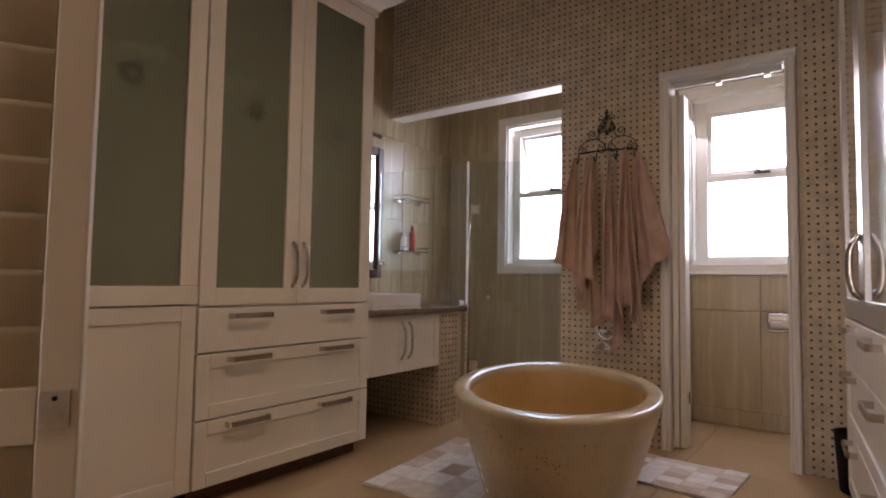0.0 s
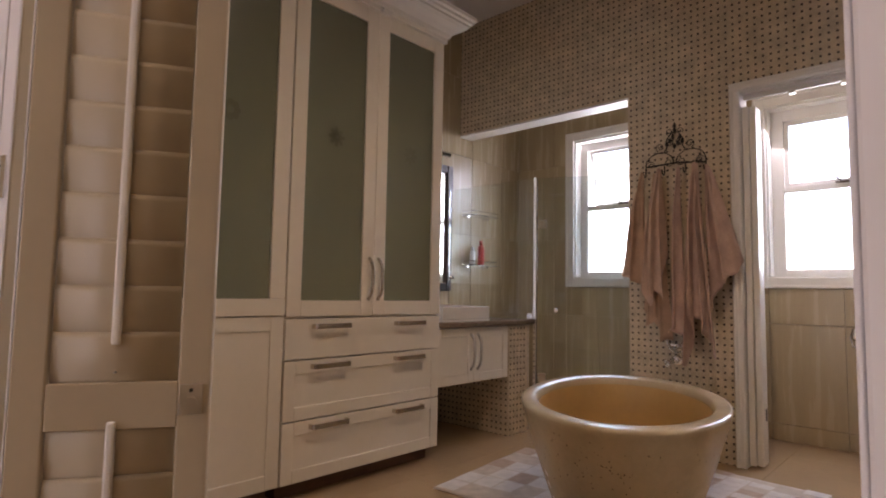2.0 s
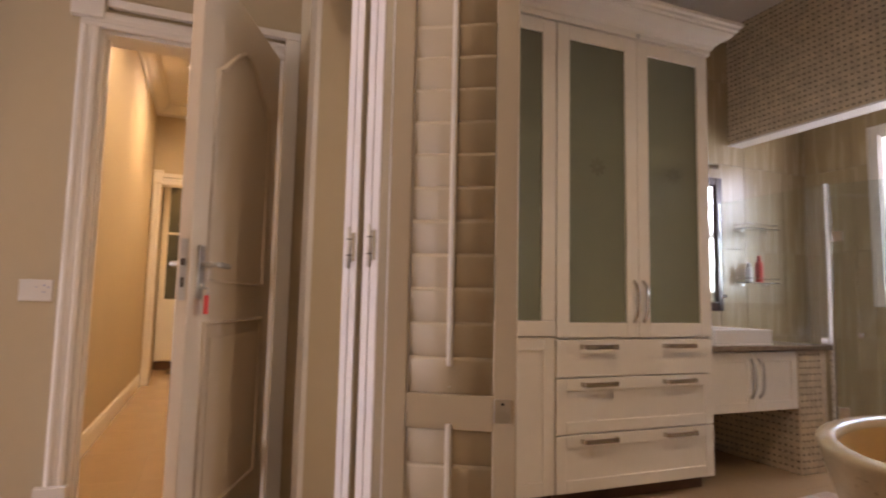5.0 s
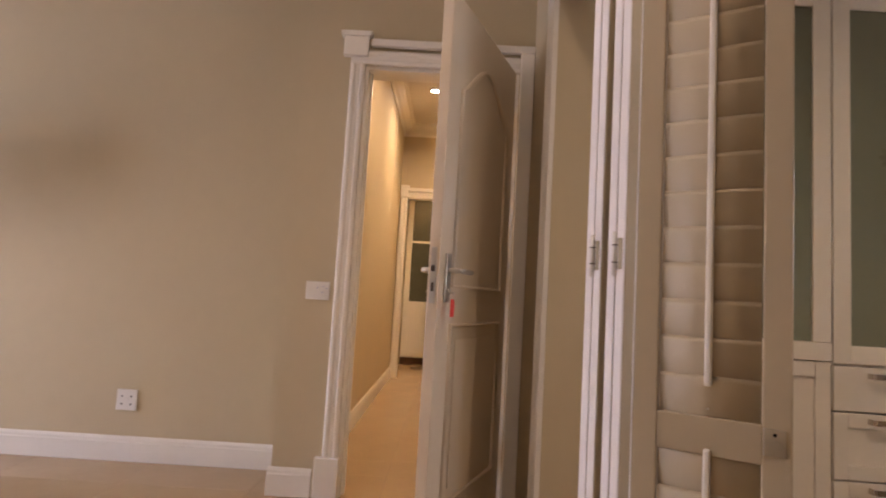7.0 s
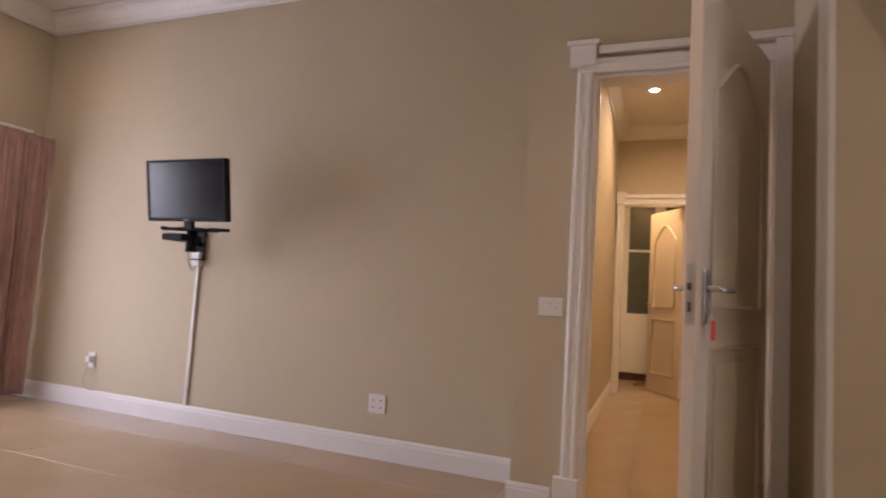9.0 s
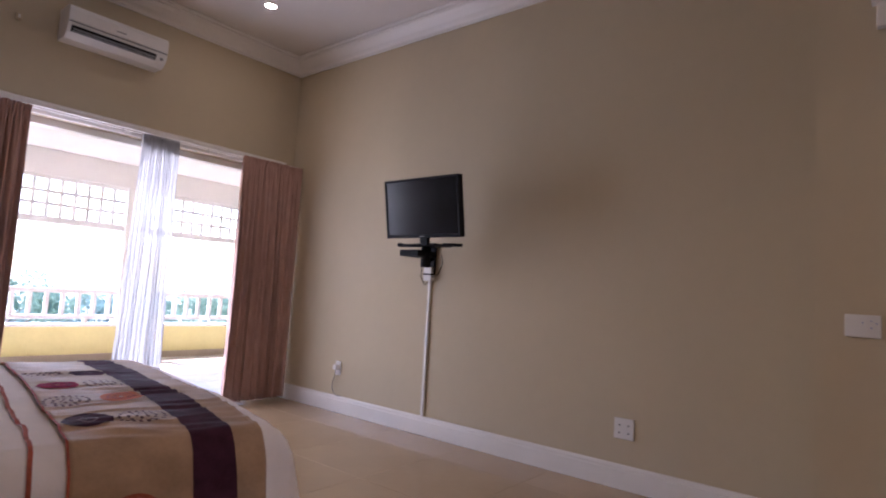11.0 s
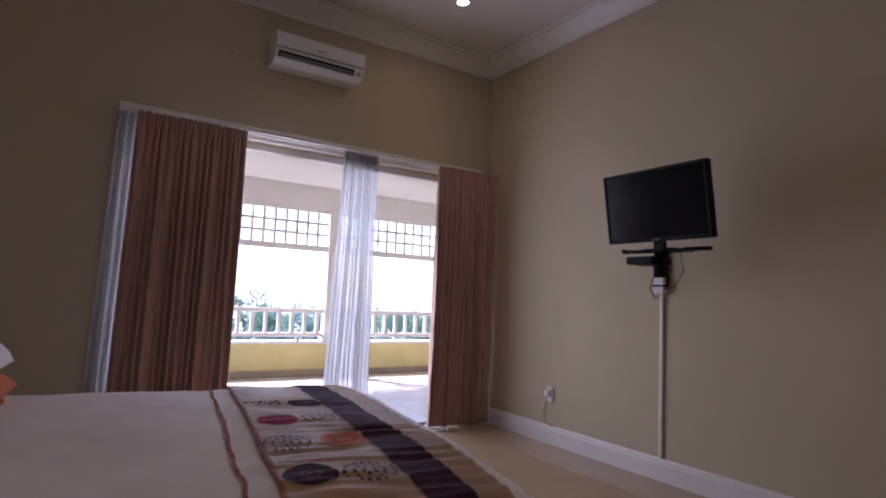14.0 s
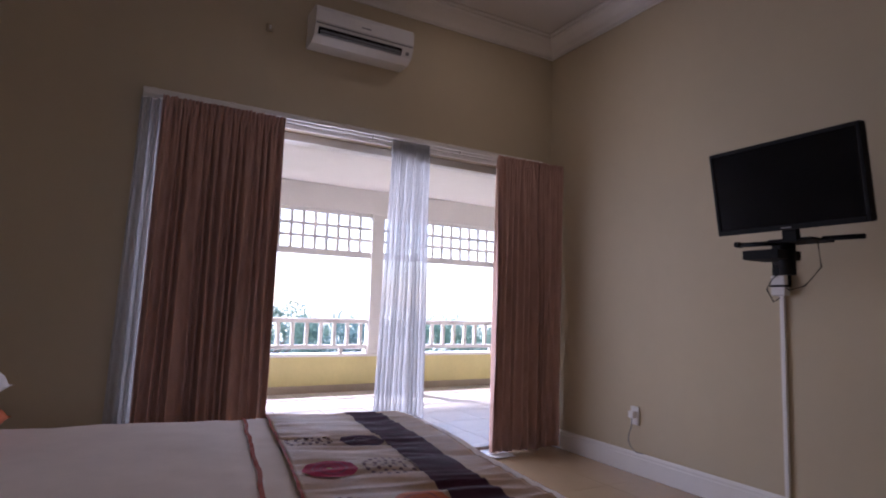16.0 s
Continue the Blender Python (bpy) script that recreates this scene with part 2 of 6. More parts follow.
def tube(bm, pts, r, n=8, closed=False):
    pts = [Vector(p) for p in pts]
    rings = []
    for i, p in enumerate(pts):
        a = pts[i - 1] if (i or closed) else p
        b = pts[(i + 1) % len(pts)] if (i < len(pts) - 1 or closed) else p
        d = (b - a).normalized()
        u = d.cross(Vector((0, 0, 1)) if abs(d.z) < 0.9 else Vector((1, 0, 0))).normalized()
        v = d.cross(u)
        rad = r[i] if isinstance(r, (list, tuple)) else r
        rings.append([bm.verts.new(p + rad * (math.cos(k * math.tau / n) * u + math.sin(k * math.tau / n) * v)) for k in range(n)])
    for i in range(len(rings) - (0 if closed else 1)):
        A, B = rings[i], rings[(i + 1) % len(rings)]
        off = min(range(n), key=lambda o: (A[0].co - B[o].co).length)
        for k in range(n):
            bm.faces.new((A[k], A[(k + 1) % n], B[(k + 1 + off) % n], B[(k + off) % n])).smooth = True
    if not closed:
        bm.faces.new(rings[0]), bm.faces.new(rings[-1])
    return bm


def lathe(bm, profile, n=32, c=(0, 0, 0), sx=1.0, sy=1.0, cap=True):
    rings = [[bm.verts.new((c[0] + r * sx * math.cos(k * math.tau / n), c[1] + r * sy * math.sin(k * math.tau / n), c[2] + z)) for k in range(n)] for r, z in profile]
    for A, B in zip(rings, rings[1:]):
        for k in range(n):
            bm.faces.new((A[k], A[(k + 1) % n], B[(k + 1) % n], B[k])).smooth = True
    if cap:
        bm.faces.new(rings[0]), bm.faces.new(rings[-1])
    return bm


def extrude_profile(bm, prof, p0, p1, out):
    """A moulding: the profile (distance out from the wall, height) swept from p0 to p1."""
    p0, p1, out = Vector(p0), Vector(p1), Vector(out)
    A, B = ([bm.verts.new(p + out * d + Vector((0, 0, h))) for d, h in prof] for p in (p0, p1))
    n = len(prof)
    for k in range(n):
        bm.faces.new((A[k], A[(k + 1) % n], B[(k + 1) % n], B[k]))
    bm.faces.new(A), bm.faces.new(B)
    return bm


def sheet(bm, f, nu, nv, thick=0.0):
    """A cloth: f(i/nu, j/nv) gives its points."""
    g = [[bm.verts.new(f(i / nu, j / nv)) for j in range(nv + 1)] for i in range(nu + 1)]
    for i in range(nu):
        for j in range(nv):
            bm.faces.new((g[i][j], g[i + 1][j], g[i + 1][j + 1], g[i][j + 1])).smooth = True
    bmesh.ops.recalc_face_normals(bm, faces=bm.faces)
    if thick:
        bm.normal_update()
        k = [[bm.verts.new(v.co - v.normal * thick) for v in row] for row in g]
        for i in range(nu):
            for j in range(nv):
                bm.faces.new((k[i][j], k[i][j + 1], k[i + 1][j + 1], k[i + 1][j])).smooth = True
        rim = [(i, 0) for i in range(nu)] + [(nu, j) for j in range(nv)] + [(i, nv) for i in range(nu, 0, -1)] + [(0, j) for j in range(nv, 0, -1)]
        for (a, b), (c, d) in zip(rim, rim[1:] + rim[:1]):
            bm.faces.new((g[a][b], g[c][d], k[c][d], k[a][b]))
        bmesh.ops.recalc_face_normals(bm, faces=bm.faces)
    return bm


def mesh_of(name, bm, material):
    bmesh.ops.recalc_face_normals(bm, faces=bm.faces)
    me = bpy.data.meshes.new(name)
    bm.to_mesh(me)
    bm.free()
    me.materials.append(material)
    return me


def part(name, bm, material, parent, label=""):
    ob = new(name, mesh_of(name, bm, material) if isinstance(bm, bmesh.types.BMesh) else bm)
    ob.parent = parent
    return tagged(ob, label) if label else ob


def thing(name, label, category, at=None, group="", kind=""):
    ob = new(name)
    ob.empty_display_size = 0.05
    ob.matrix_basis = at or Matrix()
    return tagged(ob, label, category, group, kind)


def solid(name, bm, material, label="", category="", kind="structure", group=""):
    return tagged(new(name, mesh_of(name, bm, material)), label, category, group, kind)


def arc(cx, cy, r, a0, a1, n):
    return [(cx + r * math.cos(radians(a0 + (a1 - a0) * k / n)), cy + r * math.sin(radians(a0 + (a1 - a0) * k / n))) for k in range(n + 1)]

# ---- the large structure ----
CZ, BZ = 2.98, 3.0      # ceilings of the bedroom and the bathroom
HEADX = 3.95            # wall behind the bed
YB = 9.08               # rear wall of the bathroom

solid("floor", bx(bx(bx(bmesh.new(), -5.6, 3.2, -0.2, 0.0, 5.9, -0.004), 0.0, -0.15, -0.2, 4.1, 5.2, -0.004), 0.0, 5.2, -0.2, 4.1, 9.2, -0.004), M_GROUT, "beige tiled floor running through bedroom, passage and bathroom", "floor")
solid("wall_west", box(-0.15, -0.15, 0, 0.0, 4.0, 3.1), M_WALL, "plain sage-beige painted bedroom wall behind the television", "wall")
wd = bmesh.new()
bx(wd, 0.24, 4.0, 0, 0.36, 4.30, 3.1)
bx(wd, -0.15, 4.0, 0, 0.24, 4.12, 3.1)
bx(wd, 0.24, 4.30, 2.04, 0.36, 5.05, 3.1)
bx(wd, 0.24, 5.05, 0, 0.36, 5.26, 3.1)
solid("wall_passage_door", wd, M_WALL, "sage-beige wall standing proud, with the passage doorway in it", "wall")
wp = bmesh.new()
bx(wp, 0.36, 5.12, 0, 0.98, 5.265, 3.1)
bx(wp, 0.98, 5.12, 2.12, 3.27, 5.26, 3.1)
bx(wp, 3.27, 5.12, 0, 4.1, 5.26, 3.1)
solid("wall_bathroom_partition", wp, M_WALL, "sage-beige wall with a wide opening into the bathroom", "wall")
solid("wall_east", box(HEADX, -0.15, 0, 4.1, 5.12, 3.1), M_WALL, "plain sage-beige wall behind the bed", "wall")
ws = bmesh.new()
bx(ws, 0, -0.15, 0, 0.10, 0, 3.1)
bx(ws, 2.64, -0.15, 0, 4.1, 0, 3.1)
bx(ws, 0.10, -0.15, 1.955, 2.64, 0, 3.1)
solid("wall_balcony", ws, M_WALL, "sage-beige wall with the wide balcony door opening", "wall")
solid("ceiling", box(-0.15, -0.15, CZ, 4.1, 5.26, CZ + 0.1), M_CEIL, "flat white bedroom ceiling", "ceiling")

COVE = [(0, 0), (0.012, 0), (0.012, 0.02), (0.02, 0.03), (0.05, 0.045), (0.085, 0.075), (0.10, 0.095), (0.115, 0.10), (0.115, 0.115), (0.13, 0.12), (0.13, 0.13), (0, 0.13)]


def cornice(name, p0, p1, out, label):
    bm = extrude_profile(bmesh.new(), COVE, (p0[0], p0[1], p0[2]), (p1[0], p1[1], p1[2]), out)
    return solid(name, bm, M_WHITE, label, "cornice")


zc = CZ - 0.132
cornice("trim_cornice_west", (0.001, 0.0, zc), (0.001, 3.998, zc), (1, 0, 0), "white coved plaster cornice along the television wall")
cornice("trim_cornice_balcony", (0.0, 0.001, zc), (HEADX, 0.001, zc), (0, 1, 0), "white stepped plaster cornice above the balcony door")
cornice("trim_cornice_door", (0.361, 4.0, zc), (0.361, 5.118, zc), (1, 0, 0), "white coved plaster cornice above the passage door")
cornice("trim_cornice_east", (HEADX - 0.001, 0.0, zc), (HEADX - 0.001, 5.118, zc), (-1, 0, 0), "white coved plaster cornice on the wall behind the bed")

SKIRT = [(0, 0), (0.016, 0), (0.016, 0.095), (0.012, 0.10), (0.012, 0.112), (0.006, 0.122), (0, 0.125)]


def skirting(name, p0, p1, out, label="white moulded skirting board along the wall"):
    return solid(name, extrude_profile(bmesh.new(), SKIRT, (*p0, 0.001), (*p1, 0.001), out), M_WHITE, label, "skirting")


skirting("baseboard_west", (0.001, 0.0), (0.001, 3.998), (1, 0, 0))
skirting("baseboard_step", (0.361, 3.985), (0.361, 4.185), (1, 0, 0))
skirting("baseboard_return", (0.016, 3.999), (0.36, 3.999), (0, -1, 0))
skirting("baseboard_balcony", (2.74, 0.001), (HEADX, 0.001), (0, 1, 0))
skirting("baseboard_east", (HEADX - 0.001, 0.0), (HEADX - 0.001, 5.118), (-1, 0, 0))
skirting("baseboard_passage", (-3.64, 4.141), (0.238, 4.141), (0, 1, 0), "white skirting board along the passage wall")

# passage and the room at its end
wh = bmesh.new()
bx(wh, -5.6, 4.0, 0, -0.15, 4.14, 3.1)
solid("wall_passage", wh, M_WALL, "plain painted passage wall", "wall")
solid("wall_passage_north", box(-5.6, 5.62, 0, 0.24, 5.74, 3.1), M_WALL, "plain painted passage wall", "wall")
solid("wall_passage_side", box(0.14, 5.262, 0, 0.24, 5.62, 3.1), M_WALL, "plain painted passage wall", "wall")
we = bmesh.new()
bx(we, -3.77, 4.14, 0, -3.65, 4.20, 3.1)
bx(we, -3.77, 4.20, 2.12, -3.65, 4.89, 3.1)
bx(we, -3.77, 4.89, 0, -3.65, 5.62, 3.1)
solid("wall_passage_end", we, M_WALL, "painted wall at the passage end with a doorway", "wall")
solid("wall_far_room", box(-5.7, 4.0, 0, -5.6, 5.74, 3.1), M_WALL, "plain painted wall of the far room", "wall")
solid("ceiling_passage", box(-5.7, 4.0, CZ, 0.24, 5.74, CZ + 0.1), M_CEIL, "white passage ceiling", "ceiling")
cornice("trim_cornice_passage", (-3.649, 4.141, zc), (0.238, 4.141, zc), (0, 1, 0), "white coved cornice in the passage")
cornice("trim_cornice_passage_end", (-3.649, 4.141, zc), (-3.649, 5.618, zc), (1, 0, 0), "white coved cornice at the passage end")

# bathroom shell
solid("wall_bath_west", box(-0.1, 5.26, 0, -0.004, YB + 0.1, 3.1), M_TGROUT, "bathroom side wall clad in beige streaked tiles", "wall")
solid("wall_bath_east", box(3.62, 5.26, 0, 3.72, YB + 0.1, 3.1), M_WALL, "plain painted bathroom wall", "wall")
wb = bmesh.new()
for x0, x1 in ((-0.004, 0.55), (1.27, 1.96), (2.72, 3.62)):
    bx(wb, x0, YB, 0, x1, YB + 0.18, 3.1)
for x0, x1, zt in ((0.55, 1.27, 2.15), (1.96, 2.72, 2.135)):
    bx(wb, x0, YB, 0, x1, YB + 0.18, 1.02)
    bx(wb, x0, YB, zt, x1, YB + 0.18, 3.1)
solid("wall_bath_rear", wb, M_TGROUT, "rear bathroom wall with two windows, beige tiled", "wall")
wt = bmesh.new()
TW = 8.275
bx(wt, -0.004, TW, 2.125, 1.385, TW + 0.13, 3.1)
bx(wt, 1.385, TW, 0, 1.985, TW + 0.13, 3.1)
bx(wt, 1.985, TW, 2.03, 2.615, TW + 0.13, 3.1)
bx(wt, 2.615, TW, 0, 3.62, TW + 0.13, 3.1)
wall_towel = solid("wall_towel", wt, M_MGROUT, "bathroom wall of cream basket-weave mosaic with dark dots", "wall")
solid("wall_toilet_divider", box(1.72, TW + 0.13, 0, 1.80, YB, 3.1), M_TGROUT, "tiled wall between shower and toilet", "wall")
solid("ceiling_bath", box(-0.1, 5.262, BZ, 3.72, YB + 0.1, BZ + 0.1), M_CEIL, "white bathroom ceiling", "ceiling")
solid("trim_beam_soffit", box(0.0, TW - 0.003, 2.110, 1.387, TW + 0.13, 2.123), M_WHITE, "white painted underside of the shower lintel", "lintel")
low = solid("wall_shower_low", box(0.0, 7.90, 0, 0.755, 8.13, 0.69), M_MGROUT, "low mosaic-clad wall beside the shower", "wall")

# balcony, ground and distance
solid("floor_balcony", box(-3.2, -2.95, -0.25, 6.5, -0.15, -0.012), M_GROUT, "balcony slab", "floor")
solid("ceiling_balcony", box(-3.2, -3.05, 2.26, 6.5, -0.15, 2.4), M_CEIL, "white painted balcony ceiling", "ceiling")
solid("wall_balcony_parapet", box(-3.2, -2.92, -0.012, 6.5, -2.77, 0.375), M_YELLOW, "low pale-yellow painted balcony parapet", "parapet")
solid("trim_parapet_coping", box(-3.2, -2.95, 0.376, 6.5, -2.74, 0.405, bev=0.006), M_WHITE, "white coping along the balcony parapet", "coping")
solid("baseboard_balcony_outer", box(-3.2, -2.769, -0.012, 6.5, -2.755, 0.075), M_TAUPE, "taupe skirting along the balcony parapet", "skirting")
solid("trim_balcony_beam", box(-3.2, -2.90, 1.985, 6.5, -2.78, 2.259), M_WHITE, "white beam along the balcony edge", "beam")
solid("wall_balcony_end", box(-3.3, -3.05, -3.2, -3.2, -0.0, 2.4), M_PLASTER, "plastered wall closing the balcony", "wall")
solid("wall_balcony_end_east", box(6.5, -3.05, -3.2, 6.6, -0.0, 2.4), M_PLASTER, "plastered wall closing the balcony", "wall")
solid("wall_outer_east", box(4.101, -0.15, -3.2, 6.5, -0.0, 3.1), M_PLASTER, "plastered outer wall", "wall")
solid("wall_outer_west", box(-3.2, -0.15, -3.2, -0.151, -0.0, 3.1), M_PLASTER, "plastered outer wall", "wall")
solid("roof", box(-5.8, -3.3, 3.1, 6.7, 9.3, 3.25), M_PLASTER, "flat roof slab over the rooms", "roof")
gr = bmesh.new()
bmesh.ops.create_grid(gr, x_segments=40, y_segments=40, size=75)
for v in gr.verts:
    v.co.z = -3.4 - (4.0 * max(0.0, v.co.length - 45) / 60) + 0.25 * noise.noise(v.co * 0.1)
solid("ground", gr, M_GRASS, "rough grassy ground falling away below the house", "ground")
# unseen water added so that its sky reflection reads as bright distant haze
wt_ = bmesh.new()
bmesh.ops.create_circle(wt_, cap_ends=True, segments=64, radius=4500)
for v in wt_.verts:
    v.co.z = -6.2
solid("water", wt_, M_HAZESHEET, "added pale reflecting sheet out to the horizon, standing in for bright haze", "water")

# ---- trims of doors and openings ----
ARCH = [(-0.001, 0), (-0.001, 0.018), (0.008, 0.022), (0.02, 0.024), (0.026, 0.018), (0.05, 0.018), (0.062, 0.024), (0.075, 0.024), (0.085, 0.016), (0.085, 0)]


def architrave(name, axis, face, sign, a0, a1, top, label, w=0.085, plinth=False, left=True, right=True):
    """A moulded door surround on a wall at axis=face, whose opening runs from a0 to a1 and up to top."""
    bm = bmesh.new()

    def P(a, d, z):
        return (face + sign * d, a, z) if axis == "x" else (a, face + sign * d, z)
    k = w / 0.085
    for use, edge, way in ((left, a0, -1), (right, a1, 1)):
        if use:
            A, B = ([bm.verts.new(P(edge + way * o * k, d + 0.001, z)) for o, d in ARCH] for z in (0.0, top + 0.001))
            for i in range(len(A) - 1):
                bm.faces.new((A[i], A[i + 1], B[i + 1], B[i]))
            bm.faces.new(B)
    A, B = ([bm.verts.new(P(a, d + 0.001, top + o * k)) for o, d in ARCH] for a in (a0 - (w if left else 0), a1 + (w if right else 0)))
    for i in range(len(A) - 1):
        bm.faces.new((A[i], A[i + 1], B[i + 1], B[i]))
    bm.faces.new(A), bm.faces.new(B)
    return solid(name, bm, M_WHITE, label, "architrave")


door_1 = architrave("trim_passage_door", "x", 0.36, 1, 4.30, 5.05, 2.04, "white moulded architrave round the passage door", w=0.07, right=False)
bl = bmesh.new()
bx(bl, 0.361, 4.195, 2.075, 0.398, 4.315, 2.19, bev=0.004)
bx(bl, 0.361, 4.18, 2.17, 0.408, 4.33, 2.195, bev=0.004)
bx(bl, 0.361, 4.325, 2.13, 0.392, 5.118, 2.165, bev=0.003)
bx(bl, 0.361, 4.20, 0.0, 0.395, 4.312, 0.185, bev=0.005)
solid("trim_passage_door_blocks", bl, M_WHITE, "white corner block, head fillet and plinth of the passage door", "architrave")
solid("trim_passage_door_side", box(0.361, 5.052, 0, 0.385, 5.117, 2.17, bev=0.004), M_WHITE, "narrow white architrave leg beside the passage door", "architrave")
ln = bmesh.new()
bx(ln, 0.225, 4.301, 0, 0.358, 4.318, 2.04)
bx(ln, 0.225, 5.032, 0, 0.358, 5.049, 2.04)
bx(ln, 0.225, 4.318, 2.022, 0.358, 5.032, 2.039)
bx(ln, 0.27, 4.318, 0, 0.30, 4.330, 2.022)
solid("trim_passage_door_lining", ln, M_WHITE, "white door lining of the passage doorway", "door frame")
architrave("trim_bathroom_opening", "y", 5.12, -1, 0.98, 3.27, 2.12, "white moulded architrave round the bathroom opening", w=0.13)
lj = bmesh.new()
bx(lj, 3.254, 5.125, 0, 3.269, 5.255, 2.12)
bx(lj, 0.982, 5.125, 2.105, 3.254, 5.255, 2.119)
bx(lj, 0.982, 5.17, 2.085, 3.254, 5.21, 2.105)
solid("trim_bathroom_opening_lining", lj, M_WHITE, "white lining and sliding track of the bathroom opening", "door frame")
architrave("trim_toilet_door", "y", TW - 0.004, -1, 2.025, 2.575, 2.012, "white moulded architrave round the toilet doorway", w=0.048)
tl = bmesh.new()
bx(tl, 1.987, TW + 0.002, 0, 2.025, TW + 0.128, 2.008)
bx(tl, 2.575, TW + 0.002, 0, 2.613, TW + 0.128, 2.008)
bx(tl, 1.987, TW + 0.002, 2.008, 2.613, TW + 0.128, 2.029)
solid("trim_toilet_door_lining", tl, M_WHITE, "white lining of the toilet doorway", "door frame")
architrave("trim_far_door", "x", -3.65, 1, 4.225, 4.89, 2.10, "white moulded architrave round the far doorway", w=0.075)
fb_ = bmesh.new()
for y in (4.145, 4.885):
    bx(fb_, -3.649, y, 2.115, -3.612, y + 0.09, 2.225, bev=0.004)
    bx(fb_, -3.649, y - 0.012 if y > 4.5 else y, 2.2255, -3.600, y + 0.102, 2.25, bev=0.004)
    bx(fb_, -3.649, y, 0.0, -3.615, y + 0.085, 0.17, bev=0.004)
bx(fb_, -3.649, 4.236, 2.18, -3.615, 4.884, 2.222, bev=0.003)
solid("trim_far_door_blocks", fb_, M_WHITE, "white corner blocks, head fillet and plinths of the far doorway", "architrave")
lf_ = bmesh.new()
bx(lf_, -3.768, 4.201, 0, -3.652, 4.224, 2.10), bx(lf_, -3.768, 4.224, 2.10, -3.652, 4.889, 2.118), bx(lf_, -3.768, 4.878, 0, -3.652, 4.889, 2.10)
solid("trim_far_door_lining", lf_, M_WHITE, "white lining of the far doorway", "door frame")
skirting("baseboard_passage_end", (-3.649, 4.985), (-3.649, 5.618), (1, 0, 0), "white skirting board at the passage end")
architrave("trim_balcony_door", "y", 0.0, 1, 0.10, 2.64, 1.955, "white moulded architrave round the balcony door", w=0.085, right=True, left=False)


# ---- doors ----
def panel_door(name, label, w, h, at, handle_z, lock=True):
    """A two-panel door with an arched upper panel; hinged at local x=0, its leaf along +x."""
    t = 0.04
    d = thing(name, label, "door", at)
    part("leaf", box(0, -t / 2, 0.008, w, t / 2, h, bev=0.003), M_DOOR, d)
    for s in (-1, 1):
        y = s * (t / 2 + 0.002)
        x0, x1 = 0.12, w - 0.12
        up = [(x0, y, 0.98)] + [(x0, y, h - 0.33)]
        for k in range(1, 12):
            f = k / 12
            up.append((x0 + (x1 - x0) * f, y, h - 0.33 + 0.16 * math.sin(math.pi * f) ** 1.5))
        up += [(x1, y, h - 0.33), (x1, y, 0.98)]
        part("upper_panel_moulding", tube(bmesh.new(), up, 0.011, 6, True), M_DOOR, d)
        part("lower_panel_moulding", tube(bmesh.new(), [(x0, y, 0.22), (x0, y, 0.84), (x1, y, 0.84), (x1, y, 0.22)], 0.011, 6, True), M_DOOR, d)
        part("raised_panel", box(x0 + 0.05, min(y, y + s * 0.003), 0.27, x1 - 0.05, max(y, y + s * 0.003), 0.79, bev=0.001), M_DOOR, d)
        plate = part("handle_plate", box(w - 0.085, min(y, y + s * 0.008), handle_z - 0.11, w - 0.045, max(y, y + s * 0.008), handle_z + 0.06, bev=0.002), M_STEEL, d, "brushed steel handle plate")
        hb = tube(bmesh.new(), [(w - 0.065, y, handle_z), (w - 0.065, y + s * 0.045, handle_z), (w - 0.075, y + s * 0.052, handle_z), (w - 0.17, y + s * 0.052, handle_z)], 0.009, 8)
        part("lever_handle", hb, M_STEEL, plate)
        if lock:
            part("keyhole", tube(bmesh.new(), [(w - 0.065, y + s * 0.007, handle_z - 0.07), (w - 0.065, y + s * 0.016, handle_z - 0.07)], 0.009, 8), M_STEEL, plate)
    if lock:
        part("latch_plate", box(w, -0.011, handle_z - 0.115, w + 0.0025, 0.011, handle_z + 0.075), M_STEEL, d, "steel lock forend on the door edge")
        part("latch_bolt", box(w + 0.002, -0.006, handle_z - 0.008, w + 0.010, 0.006, handle_z + 0.014, bev=0.002), M_BRONZE, d)
        part("dead_bolt_slot", box(w + 0.002, -0.005, handle_z - 0.075, w + 0.004, 0.005, handle_z - 0.045), M_BRONZE, d)
    for z in (0.24, 1.02, h - 0.24):
        hg = bmesh.new()
        bx(hg, -0.018, -t / 2 - 0.004, z - 0.05, 0.012, -t / 2, z + 0.05)
        tube(hg, [(-0.006, -t / 2 - 0.008, z - 0.055), (-0.006, -t / 2 - 0.008, z + 0.055)], 0.007, 8)
        part("hinge", hg, M_BRONZE, d, "bronze butt hinge")
    return d


leaf_angle = math.degrees(math.atan2(4.708 - 5.012, 1.12 - 0.388))
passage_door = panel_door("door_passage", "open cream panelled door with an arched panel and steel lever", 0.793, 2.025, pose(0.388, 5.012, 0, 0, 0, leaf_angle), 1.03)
key = thing("key_with_tag", "small key hanging with a red plastic tag in the door lock", "key", pose(0.388, 5.012, 0, 0, 0, leaf_angle) @ pose(-0.022, 0, 0))
part("key_shank", tube(bmesh.new(), [(0.75, 0.03, 0.955), (0.75, 0.055, 0.955)], 0.003, 6), M_STEEL, key)
part("ring", tube(bmesh.new(), [(0.75 + 0.011 * math.cos(k * math.tau / 12), 0.05, 0.943 + 0.011 * math.sin(k * math.tau / 12)) for k in range(12)], 0.0015, 6, True), M_STEEL, key)
part("tag", box(0.737, 0.046, 0.872, 0.763, 0.052, 0.932, bev=0.002), M_TAG, key, "red plastic key tag")
panel_door("door_far", "half-open cream panelled door at the passage end", 0.66, 2.09, pose(-3.70, 4.865, 0, 0, 0, 211), 1.02, lock=False)


